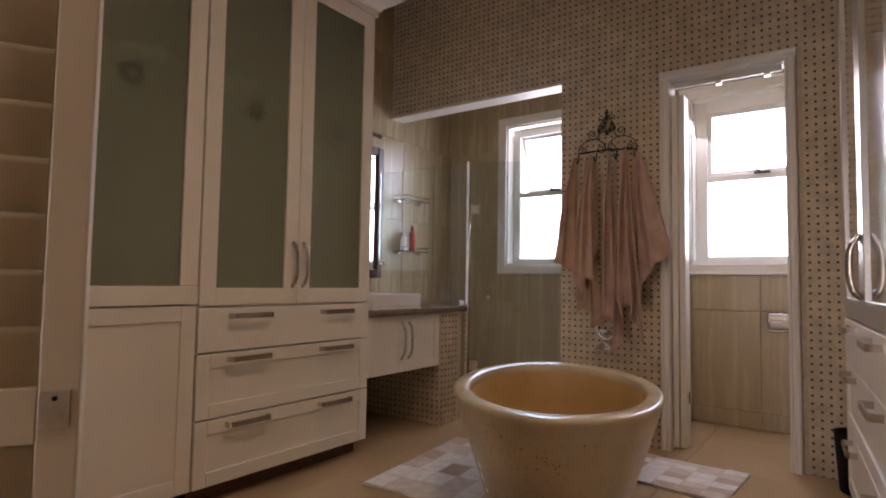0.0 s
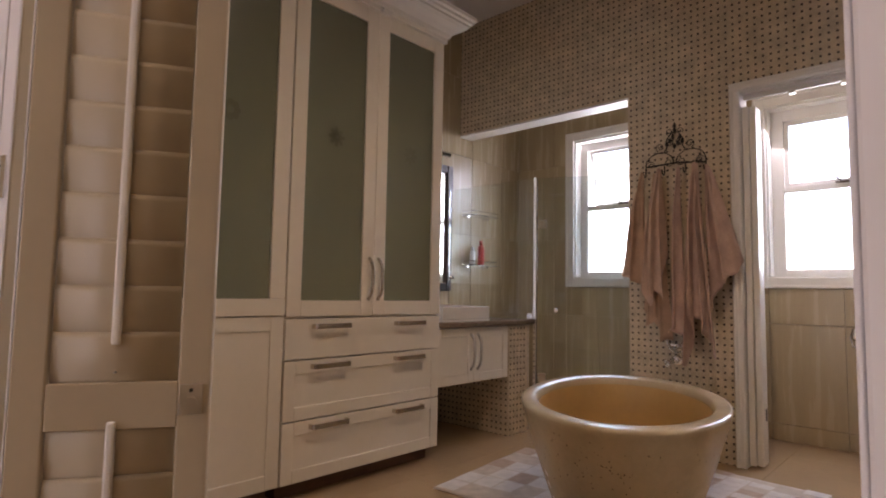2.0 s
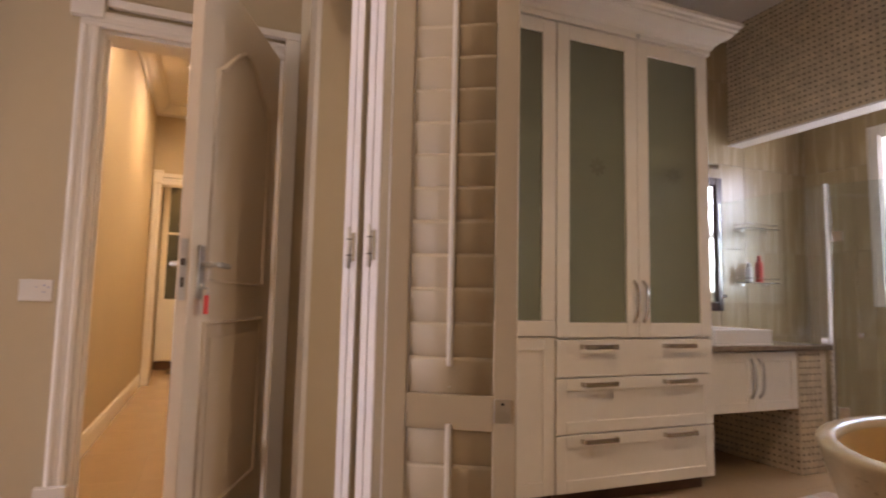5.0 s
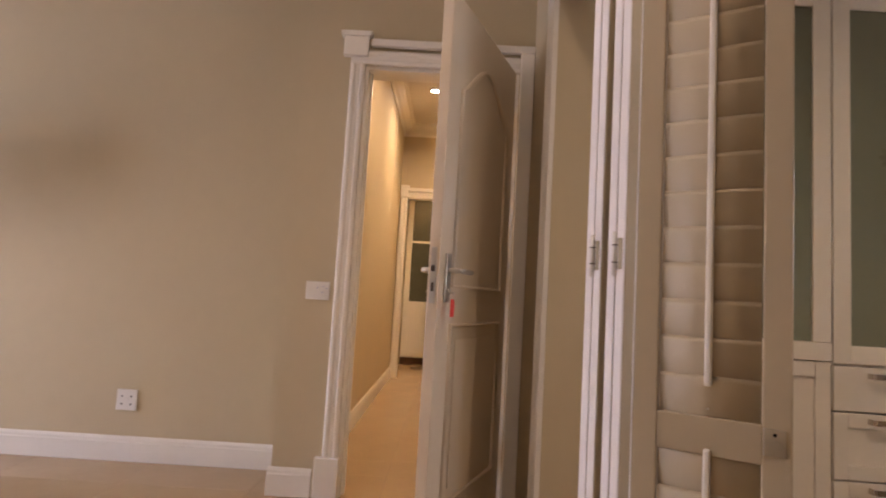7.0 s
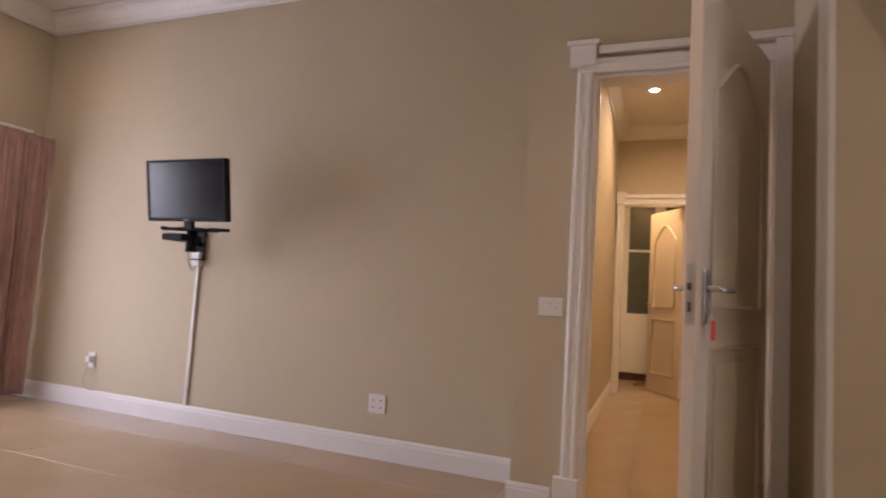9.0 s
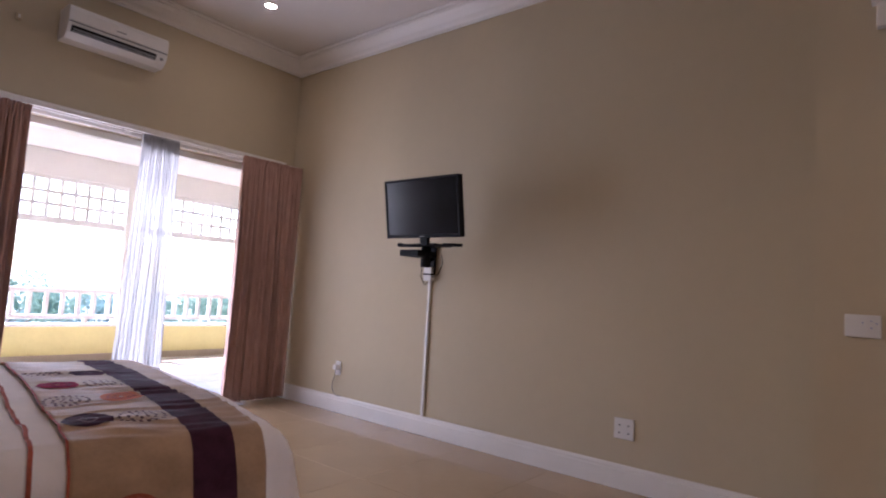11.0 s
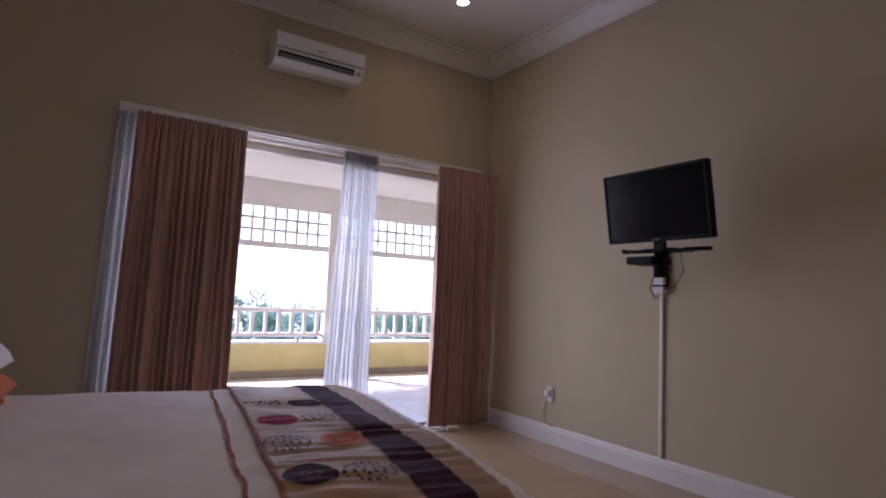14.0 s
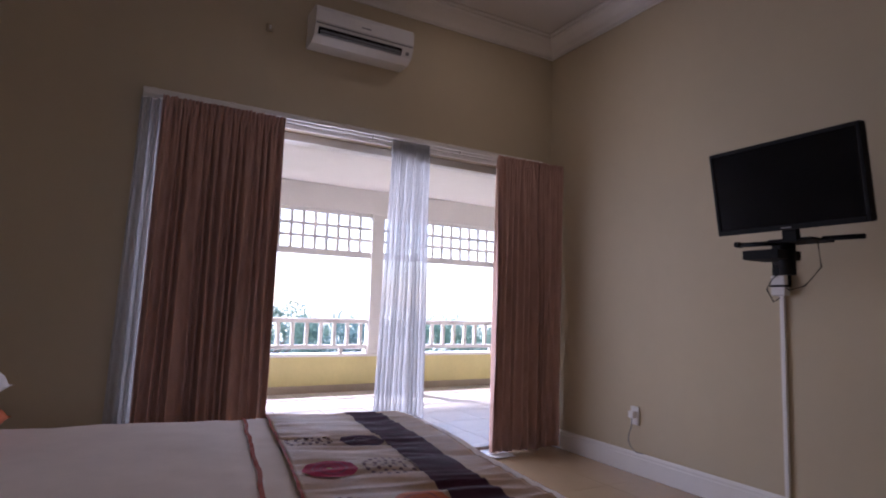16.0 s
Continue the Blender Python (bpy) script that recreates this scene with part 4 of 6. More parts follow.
# windows of the bathroom
def bath_window(name, x0, x1, tilt, z1=2.15, fb=0.055):
    z0, y = 1.02, YB
    wdw = thing(name, "white framed two-light window with obscure glass" + (", its top light ajar" if tilt else ""), "window", pose(x0, y, z0), kind="structure")
    w, h = x1 - x0, z1 - z0
    f = bmesh.new()
    sw = 0.068
    for a in ((-sw, -sw, 0.0, h + sw), (w, -sw, w + sw, h + sw), (0.0, -sw, w, 0.0), (0.0, h, w, h + sw)):
        bx(f, a[0], -0.022, a[1], a[2], -0.001, a[3], bev=0.004)
    for a in ((-sw, -sw, -sw + 0.016, h + sw), (w + sw - 0.016, -sw, w + sw, h + sw), (-sw + 0.016, -sw, w + sw - 0.016, -sw + 0.016), (-sw + 0.016, h + sw - 0.016, w + sw - 0.016, h + sw)):
        bx(f, a[0], -0.034, a[1], a[2], -0.0225, a[3], bev=0.004)
    part("surround", f, M_WHITE, wdw)
    f = bmesh.new()
    for a in ((0.0, 0.0, 0.012, h), (w - 0.012, 0.0, w, h), (0.012, 0.0, w - 0.012, 0.012), (0.012, h - 0.012, w - 0.012, h)):
        bx(f, a[0], 0.0, a[1], a[2], 0.17, a[3])
    part("reveal", f, M_WHITE, wdw)
    f = bmesh.new()
    m_ = 0.575
    for a in ((0.012, 0.012, fb, h - 0.012), (w - fb, 0.012, w - 0.012, h - 0.012), (fb, 0.012, w - fb, 0.055), (fb, h - fb, w - fb, h - 0.012), (fb, m_ - 0.02, w - fb, m_ + 0.02)):
        bx(f, a[0], 0.085, a[1], a[2], 0.125, a[3], bev=0.003)
    part("window_frame", f, M_WHITE, wdw)
    g = part("lower_pane", box(fb, 0.10, 0.055, w - fb, 0.106, m_ - 0.02), M_OBSCURE2, wdw)
    g.visible_shadow = False
    tp_ = part("top_light", bmesh.new(), M_WHITE, wdw)
    b_ = bmesh.new()
    hh, ww = h - fb - m_ - 0.02, w - 2 * fb
    for a in ((0, -hh, 0.026, 0), (ww - 0.026, -hh, ww, 0), (0.026, -hh, ww - 0.026, -hh + 0.026), (0.026, -0.026, ww - 0.026, 0)):
        bx(b_, a[0], 0, a[1], a[2], 0.025, a[3], bev=0.002)
    tp_.data = mesh_of("top_light", b_, M_WHITE)
    tp_.matrix_basis = pose(fb, 0.105, h - fb, 16 if tilt else 0)
    g2 = part("pane", box(0.026, 0.010, -hh + 0.026, ww - 0.026, 0.016, -0.026), M_OBSCURE, tp_)
    g2.visible_shadow = False
    st = bmesh.new()
    tube(st, [(w * 0.52, 0.08, m_ + 0.02), (w * 0.52, 0.06, m_ + 0.025), (w * 0.46, 0.05, m_ + 0.07)], 0.006, 8)
    bx(st, w * 0.48, 0.07, m_ + 0.012, w * 0.60, 0.086, m_ + 0.024)
    part("stay", st, M_BRONZE, wdw, "dark metal window stay")
    return wdw


bath_window("window_1", 0.55, 1.27, True, fb=0.075)
bath_window("window_2", 1.96, 2.72, False, 2.135, 0.085)

# toilet doorway
fd = thing("toilet_door", "white-painted folding door folded back in the toilet doorway", "folding door", pose(2.028, TW + 0.03, 0.0))
for k in range(2):
    part("folded_panel", box(0.002 + 0.034 * k, -0.01 + 0.012 * k, 0.012, 0.032 + 0.034 * k, 0.10, 1.93, bev=0.004), M_CREAM, fd)
part("finger_pull", box(0.067, 0.05, 0.24, 0.0695, 0.075, 0.30, bev=0.001), M_BRONZE, fd)
tr = thing("toilet_door_track", "white sliding track with two metal brackets in the doorway head", "track", pose(2.030, TW + 0.055, 1.976))
part("rail", box(0, -0.012, 0, 0.53, 0.012, 0.030, bev=0.002), M_WHITE, tr)
for x in (0.22, 0.45):
    part("bracket", box(x, -0.018, -0.014, x + 0.03, 0.018, 0.0, bev=0.002), M_STEEL, tr)
rh = thing("toilet_roll_holder", "chrome toilet roll holder with a flap on the tiled wall", "roll holder", pose(2.47, YB - 0.009, 0.665))
part("wall_boss", lathe(bmesh.new(), [(0.001, 0.0), (0.026, 0.0), (0.024, 0.012), (0.014, 0.03)], 18), M_CHROME, rh).matrix_basis = pose(0, 0, 0.045, 90)
part("bar", tube(bmesh.new(), [(-0.075, -0.025, 0.045), (-0.08, -0.05, 0.0), (-0.07, -0.06, -0.05), (0.0, -0.062, -0.055), (0.07, -0.06, -0.05), (0.08, -0.05, 0.0), (0.075, -0.025, 0.045), (0.0, -0.02, 0.055)], 0.006, 8, True), M_CHROME, rh)
part("flap", sheet(bmesh.new(), lambda u, v: (-0.066 + 0.132 * u, -0.034 - 0.042 * math.sin(0.3 + v * 1.7), 0.058 - 0.075 * v), 10, 10, 0.002), M_CHROME, rh)
part("paper_roll", tube(bmesh.new(), [(-0.05, -0.045, -0.006), (0.05, -0.045, -0.006)], 0.034, 20), M_PILLOW, rh, "white paper roll")

# bath tub
tub = thing("bath_tub", "freestanding oval sandstone bath with a thick polished rim", "bath", pose(1.838, 7.215, 0, 0, 0, 24))
prof = [(0.0, 0.0), (0.60, 0.0), (0.64, 0.012), (0.72, 0.10), (0.86, 0.27), (0.955, 0.40), (0.985, 0.445), (1.0, 0.462), (0.995, 0.472), (0.97, 0.476), (0.865, 0.474), (0.845, 0.466), (0.835, 0.44), (0.80, 0.33), (0.73, 0.18), (0.62, 0.09), (0.45, 0.07), (0.0, 0.068)]
part("shell", lathe(bmesh.new(), [(max(r, 0.002), z) for r, z in prof[:13]], 72, sx=0.405, sy=0.65, cap=False), M_TUB, tub)
part("inner_basin", lathe(bmesh.new(), [(max(r, 0.002), z) for r, z in prof[12:]], 72, sx=0.405, sy=0.65, cap=False), M_TUBIN, tub, "amber honed stone inside of the bath")
pits = bmesh.new()
rnd = random.Random(4)
for k in range(230):
    a = rnd.gauss(-2.05, 0.75) if k < 170 else rnd.uniform(0, math.tau)
    z = 0.33 + rnd.gauss(0, 0.06) if k % 2 else rnd.uniform(0.06, 0.40)
    z = min(max(z, 0.03), 0.42)
    r0 = [(p, q) for p, q in zip(prof[2:7], prof[3:8]) if p[1] <= z <= q[1]]
    if not r0:
        continue
    (ra, za), (rb, zb) = r0[0]
    r = ra + (rb - ra) * (z - za) / (zb - za) + 0.0015
    sz = rnd.uniform(0.0009, 0.0032)
    n = rnd.randint(5, 7)
    ring = []
    for q in range(n):
        da, dz = sz * rnd.uniform(0.6, 1.4) * math.cos(q * math.tau / n), sz * rnd.uniform(0.6, 1.6) * math.sin(q * math.tau / n)
        rr = r + (rb - ra) * dz / (zb - za)
        ring.append(pits.verts.new((0.405 * rr * math.cos(a + da / 0.5), 0.65 * rr * math.sin(a + da / 0.5), z + dz)))
    pits.faces.new(ring)
tagged(part("pitting", pits, M_PIT, tub, "small dark pits in the stone"), kind="stuff")
part("waste", lathe(bmesh.new(), [(0.001, 0.072), (0.026, 0.073), (0.028, 0.069)], 18), M_CHROME, tub)
sp = thing("bath_spout", "chrome wall spout above the bath", "tap", pose(1.67, TW - 0.004, 0.525))
part("flange", lathe(bmesh.new(), [(0.001, 0), (0.032, 0), (0.03, 0.008), (0.018, 0.014)], 20), M_CHROME, sp).matrix_basis = pose(0, 0, 0, 90)
part("spout_pipe", tube(bmesh.new(), [(0, -0.01, 0), (0, -0.10, 0.004), (0, -0.135, -0.006), (0, -0.145, -0.03)], 0.014, 12), M_CHROME, sp)
part("handle", tube(bmesh.new(), [(-0.045, -0.02, -0.01), (-0.045, -0.05, -0.01), (-0.045, -0.055, -0.01)], [0.012, 0.014, 0.010], 10), M_CHROME, sp)
rg = thing("hand_shower_ring", "oval chrome ring holder on the mosaic wall", "bath fitting", pose(1.685, TW - 0.03, 0.645))
part("ring", tube(bmesh.new(), [(0.055 * math.cos(k * math.tau / 24), -0.02, 0.075 * math.sin(k * math.tau / 24)) for k in range(24)], 0.006, 8, True), M_CHROME, rg)
part("dish", lathe(bmesh.new(), [(0.05, 0.0), (0.045, -0.02), (0.02, -0.03), (0.001, -0.031)], 20, (0, -0.02, -0.02)), M_CHROME, rg)
part("stem", tube(bmesh.new(), [(0, 0.026, 0.03), (0, -0.015, 0.06)], 0.006, 8), M_CHROME, rg)


def bath_mat(name, label, x, y, w, h, rz, seed):
    m_ = thing(name, label, "bath mat", pose(x, y, 0.001, 0, 0, rz))
    r_ = random.Random(seed)
    f = lambda u, v: (w * (u - 0.5), h * (v - 0.5), 0.008 + 0.004 * noise.noise((u * 4 + seed, v * 4, 0)))
    part("woven_base", sheet(bmesh.new(), f, 24, 24, 0.007), M_MAT, m_)
    n = 6
    for i in range(n):
        for j in range(n):
            if r_.random() < 0.62:
                u0, v0 = i / n + 0.01, j / n + 0.01
                g = lambda u, v: (Vector(f(u0 + u * (1 / n - 0.01), v0 + v * (1 / n - 0.01))) + Vector((0, 0, 0.004)))
                part("woven_patch", sheet(bmesh.new(), g, 4, 4), M_MATA if r_.random() < 0.5 else M_MATB, m_)
    return m_


bath_mat("bath_mat", "patchwork woven bath mat in rose and cream beside the bath", 1.36, 7.33, 0.62, 0.86, 6, 3)
bath_mat("bath_mat", "pale patchwork woven bath mat before the toilet door", 2.10, 7.86, 0.62, 0.44, -4, 8)
bn = thing("waste_bin", "small black waste bin beside the mirrored cabinet", "bin", pose(2.845, 8.11, 0.001))
part("bucket", lathe(bmesh.new(), [(0.075, 0), (0.08, 0.005), (0.098, 0.25), (0.102, 0.255), (0.098, 0.258), (0.094, 0.25), (0.076, 0.012), (0.001, 0.012)], 24), M_BLACK, bn)

# wrought iron rack with towels
rk = thing("towel_rack", "dark wrought iron towel rack with scrolled crest", "towel rack", pose(1.68, TW - 0.006, 1.645))


def scroll(cx, cz, r, turns, start, way=1, y=-0.022):
    n = int(18 * turns)
    return [(cx + way * r * (1 - 0.75 * k / n) * math.cos(start + math.tau * turns * k / n), y, cz + r * (1 - 0.75 * k / n) * math.sin(start + math.tau * turns * k / n)) for k in range(n + 1)]


part("hook_bar", tube(bmesh.new(), [(-0.172, -0.022, 0.012), (0, -0.022, 0.018), (0.172, -0.022, 0.0)], 0.005, 8), M_IRON, rk)
for s_ in (-1, 1):
    part("arch", tube(bmesh.new(), [(s_ * x, -0.022, z) for x, z in ((0.172, -0.02), (0.172, 0.025), (0.165, 0.05), (0.14, 0.075), (0.10, 0.088), (0.055, 0.085), (0.02, 0.06), (0.005, 0.025))], 0.0034, 8), M_IRON, rk)
    part("scroll", tube(bmesh.new(), scroll(s_ * 0.14, 0.022, 0.022, 1.4, 0.4, s_), 0.0027, 6), M_IRON, rk)
    part("scroll", tube(bmesh.new(), scroll(s_ * 0.035, 0.025, 0.026, 1.5, 2.6, s_), 0.0027, 6), M_IRON, rk)
    part("scroll", tube(bmesh.new(), scroll(s_ * 0.085, 0.12, 0.026, 1.3, -1.2, s_), 0.0027, 6), M_IRON, rk)
    part("stem", tube(bmesh.new(), [(s_ * x, -0.022, z) for x, z in ((0.062, 0.085), (0.045, 0.115), (0.05, 0.15), (0.03, 0.185), (0.01, 0.20))], 0.003, 6), M_IRON, rk)
    part("scroll", tube(bmesh.new(), scroll(s_ * 0.03, 0.205, 0.020, 1.2, -0.8, s_), 0.0025, 6), M_IRON, rk)
    part("scroll", tube(bmesh.new(), scroll(s_ * 0.028, 0.14, 0.022, 1.3, 1.0, s_), 0.0025, 6), M_IRON, rk)
for x, z in ((0.02, 0.13), (-0.025, 0.15), (0.03, 0.165), (-0.01, 0.175), (0.0, 0.115), (0.045, 0.14), (-0.045, 0.135)):
    part("leaf", lathe(bmesh.new(), [(0.001, -0.016), (0.009, -0.006), (0.010, 0.004), (0.001, 0.018)], 8, (x, -0.024, z), 1.0, 0.35), M_IRON, rk)
part("finial", lathe(bmesh.new(), [(0.002, 0.19), (0.009, 0.20), (0.011, 0.212), (0.006, 0.225), (0.010, 0.236), (0.006, 0.25), (0.001, 0.258)], 12, (0, -0.022, 0)), M_IRON, rk)
for x in (-0.172, -0.06, 0.06, 0.172):
    part("hook", tube(bmesh.new(), [(x, -0.022, 0.005), (x, -0.022, -0.03), (x, -0.035, -0.05), (x, -0.055, -0.045), (x, -0.06, -0.02)], 0.004, 8), M_IRON, rk)
for x in (-0.12, 0.12):
    part("wall_peg", tube(bmesh.new(), [(x, 0.002, 0.015), (x, -0.022, 0.015)], 0.005, 8), M_IRON, rk)


def hung_towel(label, material, x, z_top, left, right, drops, seed, depth=0.05, folds=3, y0=0.0):
    """A towel caught on a hook: gathered to a knot at the top, opening into radiating folds; its hem falls to the drops, left to right."""
    t_ = thing("towel", label, "towel", pose(x, TW - 0.05 - y0, z_top), "towels on the rack")

    def f(u, v):
        k = u * (len(drops) - 1)
        a = min(int(k), len(drops) - 2)
        h = drops[a] + (drops[a + 1] - drops[a]) * (k - a)
        open_ = 0.12 + 0.88 * v ** 0.9
        e = open_ * (left + (right - left) * (u + 0.035 * math.sin(u * 13 + seed)))
        ph = u * folds * math.tau + seed
        ridge = 0.5 + 0.5 * math.sin(ph + 0.8 * noise.noise((u * 3, v * 2, seed)))
        amp = depth * (0.35 + 0.65 * min(1, v * 2.2))
        y_ = -0.010 - amp * ridge ** 1.2 - 0.010 * noise.noise((u * 7, v * 5, seed)) - (0.012 + 0.055 * min(1, v * 3)) * math.sin(math.pi * u) ** 0.8
        return (e + 0.014 * math.cos(ph) * v, y_, 0.012 * math.sin(u * math.pi) - h * v + 0.012 * noise.noise((u * 9, v * 2, seed + 7)) * v)
    part("cloth", sheet(bmesh.new(), f, 64, 34, 0.004), material, t_)
    return t_


hung_towel("brown fringed towel hanging behind the others", M_TOWEL2, 1.56, 1.60, -0.06, 0.10, (0.78, 0.90, 0.84, 0.98, 0.95), 2.2, 0.012, 4, -0.035)
hung_towel("tan terry towel hanging from a rack hook", M_TOWEL2, 1.508, 1.61, -0.125, 0.030, (0.60, 0.63, 0.65, 0.70), 1.0, 0.035, 2.2, 0.0)
hung_towel("pinkish-beige terry towel hanging in folds to a point", M_TOWEL3, 1.616, 1.615, -0.115, 0.050, (0.58, 0.66, 0.80, 0.68, 0.76, 0.50), 3.1, 0.055, 3.2, 0.02)
hung_towel("dusty pink terry towel hanging long and narrow", M_TOWEL, 1.715, 1.615, -0.045, 0.050, (0.84, 0.92, 0.95, 0.86), 4.3, 0.035, 1.6, 0.0)
hung_towel("dusty pink terry towel fanned out in deep folds", M_TOWEL, 1.815, 1.62, -0.075, 0.120, (1.06, 1.12, 0.84, 0.88, 0.98, 1.06), 5.2, 0.065, 3.6, 0.03)
hung_towel("dusty pink towel with one corner swung outwards", M_TOWEL, 1.852, 1.61, 0.02, 0.190, (0.80, 0.74, 0.66, 0.62, 0.53), 6.6, 0.025, 2.2, -0.015)


# ---- bedroom ----
def curtain(name, label, x0, x1, y, z0, z1, folds, material, amp, seed, heading=True, flare=0.0, lean=0.0):
    c = thing(name, label, "curtain", pose(0, y, 0), "curtains of the balcony door")

    def f(u, v):
        z = z1 + (z0 - z1) * v
        k = 0.30 + 0.70 * min(1, v * 2.2) ** 0.7
        uu = u + 0.030 * math.sin(u * 11 + seed) * v + 0.012 * math.sin(u * 29 + seed)
        x = x0 + (x1 - x0) * u
        mid = (x0 + x1) / 2
        x = mid + (x - mid) * (1 + flare * v) + lean * v
        fade = max(0.0, 1 - v * 4)
        ph = uu * folds * math.tau + 1.5 * noise.noise((u * 4, v * 1.3, seed)) * (1 - fade)
        size = 0.75 + 0.75 * noise.noise((u * folds * 0.55, v * 0.9, seed + 3))
        y_ = amp * k * size * math.sin(ph) + 0.5 * amp * v * noise.noise((u * folds * 0.9, v * 1.6, seed + 9)) + fade * 0.012 * math.sin(ph * 2.0 + 1.0) + 0.004 * noise.noise((u * 30, v * 9, seed))
        return (x + 0.006 * math.cos(ph) * v, y_, z + (0.010 * noise.noise((u * folds * 2.2, 0, seed)) if v < 0.03 else 0))
    part("cloth", sheet(bmesh.new(), f, int(folds * 18), 44, 0.0025), material, c)
    if heading:
        part("pleated_heading", sheet(bmesh.new(), lambda u, v: (x0 + (x1 - x0) * u, 0.012 - 0.030 * v + (0.012 + 0.006 * noise.noise((u * folds, v, seed))) * math.sin(u * folds * 2 * math.tau + seed + 1.3 * noise.noise((u * 9, 0, seed))), z1 + 0.012 + 0.009 * noise.noise((u * folds * 2.5, 0, seed)) * (1 - v) - 0.085 * v), int(folds * 24), 8, 0.003), material, c)
    return c


curtain("curtain", "mauve-brown lined curtain drawn aside in deep folds", 2.02, 2.635, 0.135, 0.012, 1.955, 15, M_CURTAIN, 0.034, 1.3, flare=0.02, lean=0.026)
curtain("curtain", "mauve-brown lined curtain hanging in the wall corner", 0.012, 0.580, 0.135, 0.02, 1.975, 12, M_CURTAIN, 0.034, 2.9, flare=0.0, lean=0.012)
curtain("sheer_curtain", "white voile curtain gathered into a narrow bunch", 1.075, 1.335, 0.075, 0.02, 1.965, 11, M_SHEER, 0.028, 4.1, flare=0.40, lean=0.02)
curtain("sheer_curtain", "white voile curtain bunched behind the brown one", 2.57, 2.73, 0.065, 0.02, 1.965, 4, M_SHEER, 0.022, 5.3, flare=0.15, lean=0.04, heading=False)
hem = thing("sheer_hem", "crumpled white voile hem lying on the floor", "cloth", pose(0.47, 0.16, 0.003))
part("cloth", sheet(bmesh.new(), lambda u, v: (-0.02 + 0.16 * u, -0.04 + 0.10 * v, 0.004 + 0.018 * abs(noise.noise((u * 5, v * 5, 3)))), 16, 12, 0.002), M_PILLOW, hem)
ct = thing("curtain_track", "white double curtain track along the door head", "curtain track", pose(0, 0.0, 1.972))
for y in (0.06, 0.125):
    part("rail", box(0.02, y - 0.009, 0.0, 2.72, y + 0.009, 0.022, bev=0.003), M_WHITE, ct)
for x in (0.25, 0.95, 1.65, 2.30, 2.68):
    part("bracket", box(x - 0.012, 0.026, 0.0225, x + 0.012, 0.135, 0.032, bev=0.002), M_WHITE, ct)
for x in (0.86, 1.48):
    kn = bmesh.new()
    tube(kn, [(x, 0.10, 0.012), (x, 0.10, -0.012), (x + 0.006, 0.10, -0.024)], 0.005, 8)
    part("glider", kn, M_STEEL, ct)
bd = thing("balcony_door", "white framed sliding balcony door, slid open", "sliding door", pose(0, -0.10, 0), kind="structure")
fr = bmesh.new()
for a in ((0.101, 0.0, 0.15, 1.954), (2.59, 0.0, 2.639, 1.954), (0.15, 1.905, 2.59, 1.954)):
    bx(fr, a[0], -0.045, a[1], a[2], 0.045, a[3], bev=0.003)
bx(fr, 0.15, -0.045, 0.0, 2.59, 0.045, 0.012)
part("outer_frame", fr, M_WHITE, bd)
for x0, x1, y in ((2.08, 2.585, 0.018), (0.155, 0.40, -0.022)):
    f2 = bmesh.new()
    for a in ((x0, 0.014, x0 + 0.05, 1.90), (x1 - 0.05, 0.014, x1, 1.90), (x0 + 0.05, 0.014, x1 - 0.05, 0.075), (x0 + 0.05, 1.85, x1 - 0.05, 1.90)):
        bx(f2, a[0], y - 0.016, a[1], a[2], y + 0.016, a[3], bev=0.002)
    lf = part("sliding_leaf", f2, M_WHITE, bd)
    g = part("pane", box(x0 + 0.05, y - 0.003, 0.075, x1 - 0.05, y + 0.003, 1.85), M_GLASS, lf)
    g.visible_shadow = False

# air conditioner
ac = thing("air_conditioner", "white split air conditioner high on the wall", "air conditioner", pose(1.272, 0.001, 2.457))
AW = 0.622
prof = [(0.0, 0.0), (0.115, 0.0), (0.165, 0.028), (0.188, 0.082), (0.190, 0.086), (0.182, 0.090), (0.182, 0.098), (0.192, 0.102), (0.194, 0.17), (0.182, 0.198), (0.15, 0.208), (0.0, 0.208)]
cs = bmesh.new()
A, B = ([cs.verts.new((x, d, z)) for d, z in prof] for x in (0.0, AW))
for k in range(len(prof)):
    cs.faces.new((A[k], A[(k + 1) % len(prof)], B[(k + 1) % len(prof)], B[k]))
cs.faces.new(A), cs.faces.new(B)
bmesh.ops.bevel(cs, geom=[e for e in cs.edges], offset=0.002, segments=2, affect="EDGES")
part("casing", cs, M_PLASTIC, ac)
vt = part("air_outlet", box(0.075, -0.004, -0.020, AW - 0.02, 0.004, 0.022), M_BLACK, ac, "dark air outlet slot")
vt.matrix_basis = pose(0, 0.1765, 0.051, -23)
for d_, z_ in ((0.186, 0.050), (0.180, 0.036)):
    lv = part("louvre", box(0.085, -0.012, -0.0015, AW - 0.03, 0.004, 0.0015, bev=0.0005), M_GREYPL, ac)
    lv.matrix_basis = pose(0, d_, z_, 25)
part("panel_seam", box(0.004, 0.1815, 0.0905, AW - 0.004, 0.1865, 0.0975), M_GREYPL, ac, "grey recess under the front panel")
part("display", box(0.026, 0.172, 0.040, 0.046, 0.186, 0.058, bev=0.003), M_GREYPL, ac)
part("badge", box(0.285, 0.1925, 0.125, 0.345, 0.1955, 0.132), M_GREYPL, ac)
sn = thing("wall_sensor", "small white wall sensor", "sensor", pose(2.11, 0.001, 2.53))
part("housing", box(-0.018, 0, -0.022, 0.018, 0.02, 0.022, bev=0.006), M_WALL, sn)
part("lens", box(-0.006, 0.0195, -0.014, 0.006, 0.025, 0.010, bev=0.002), M_PLASTIC, sn)


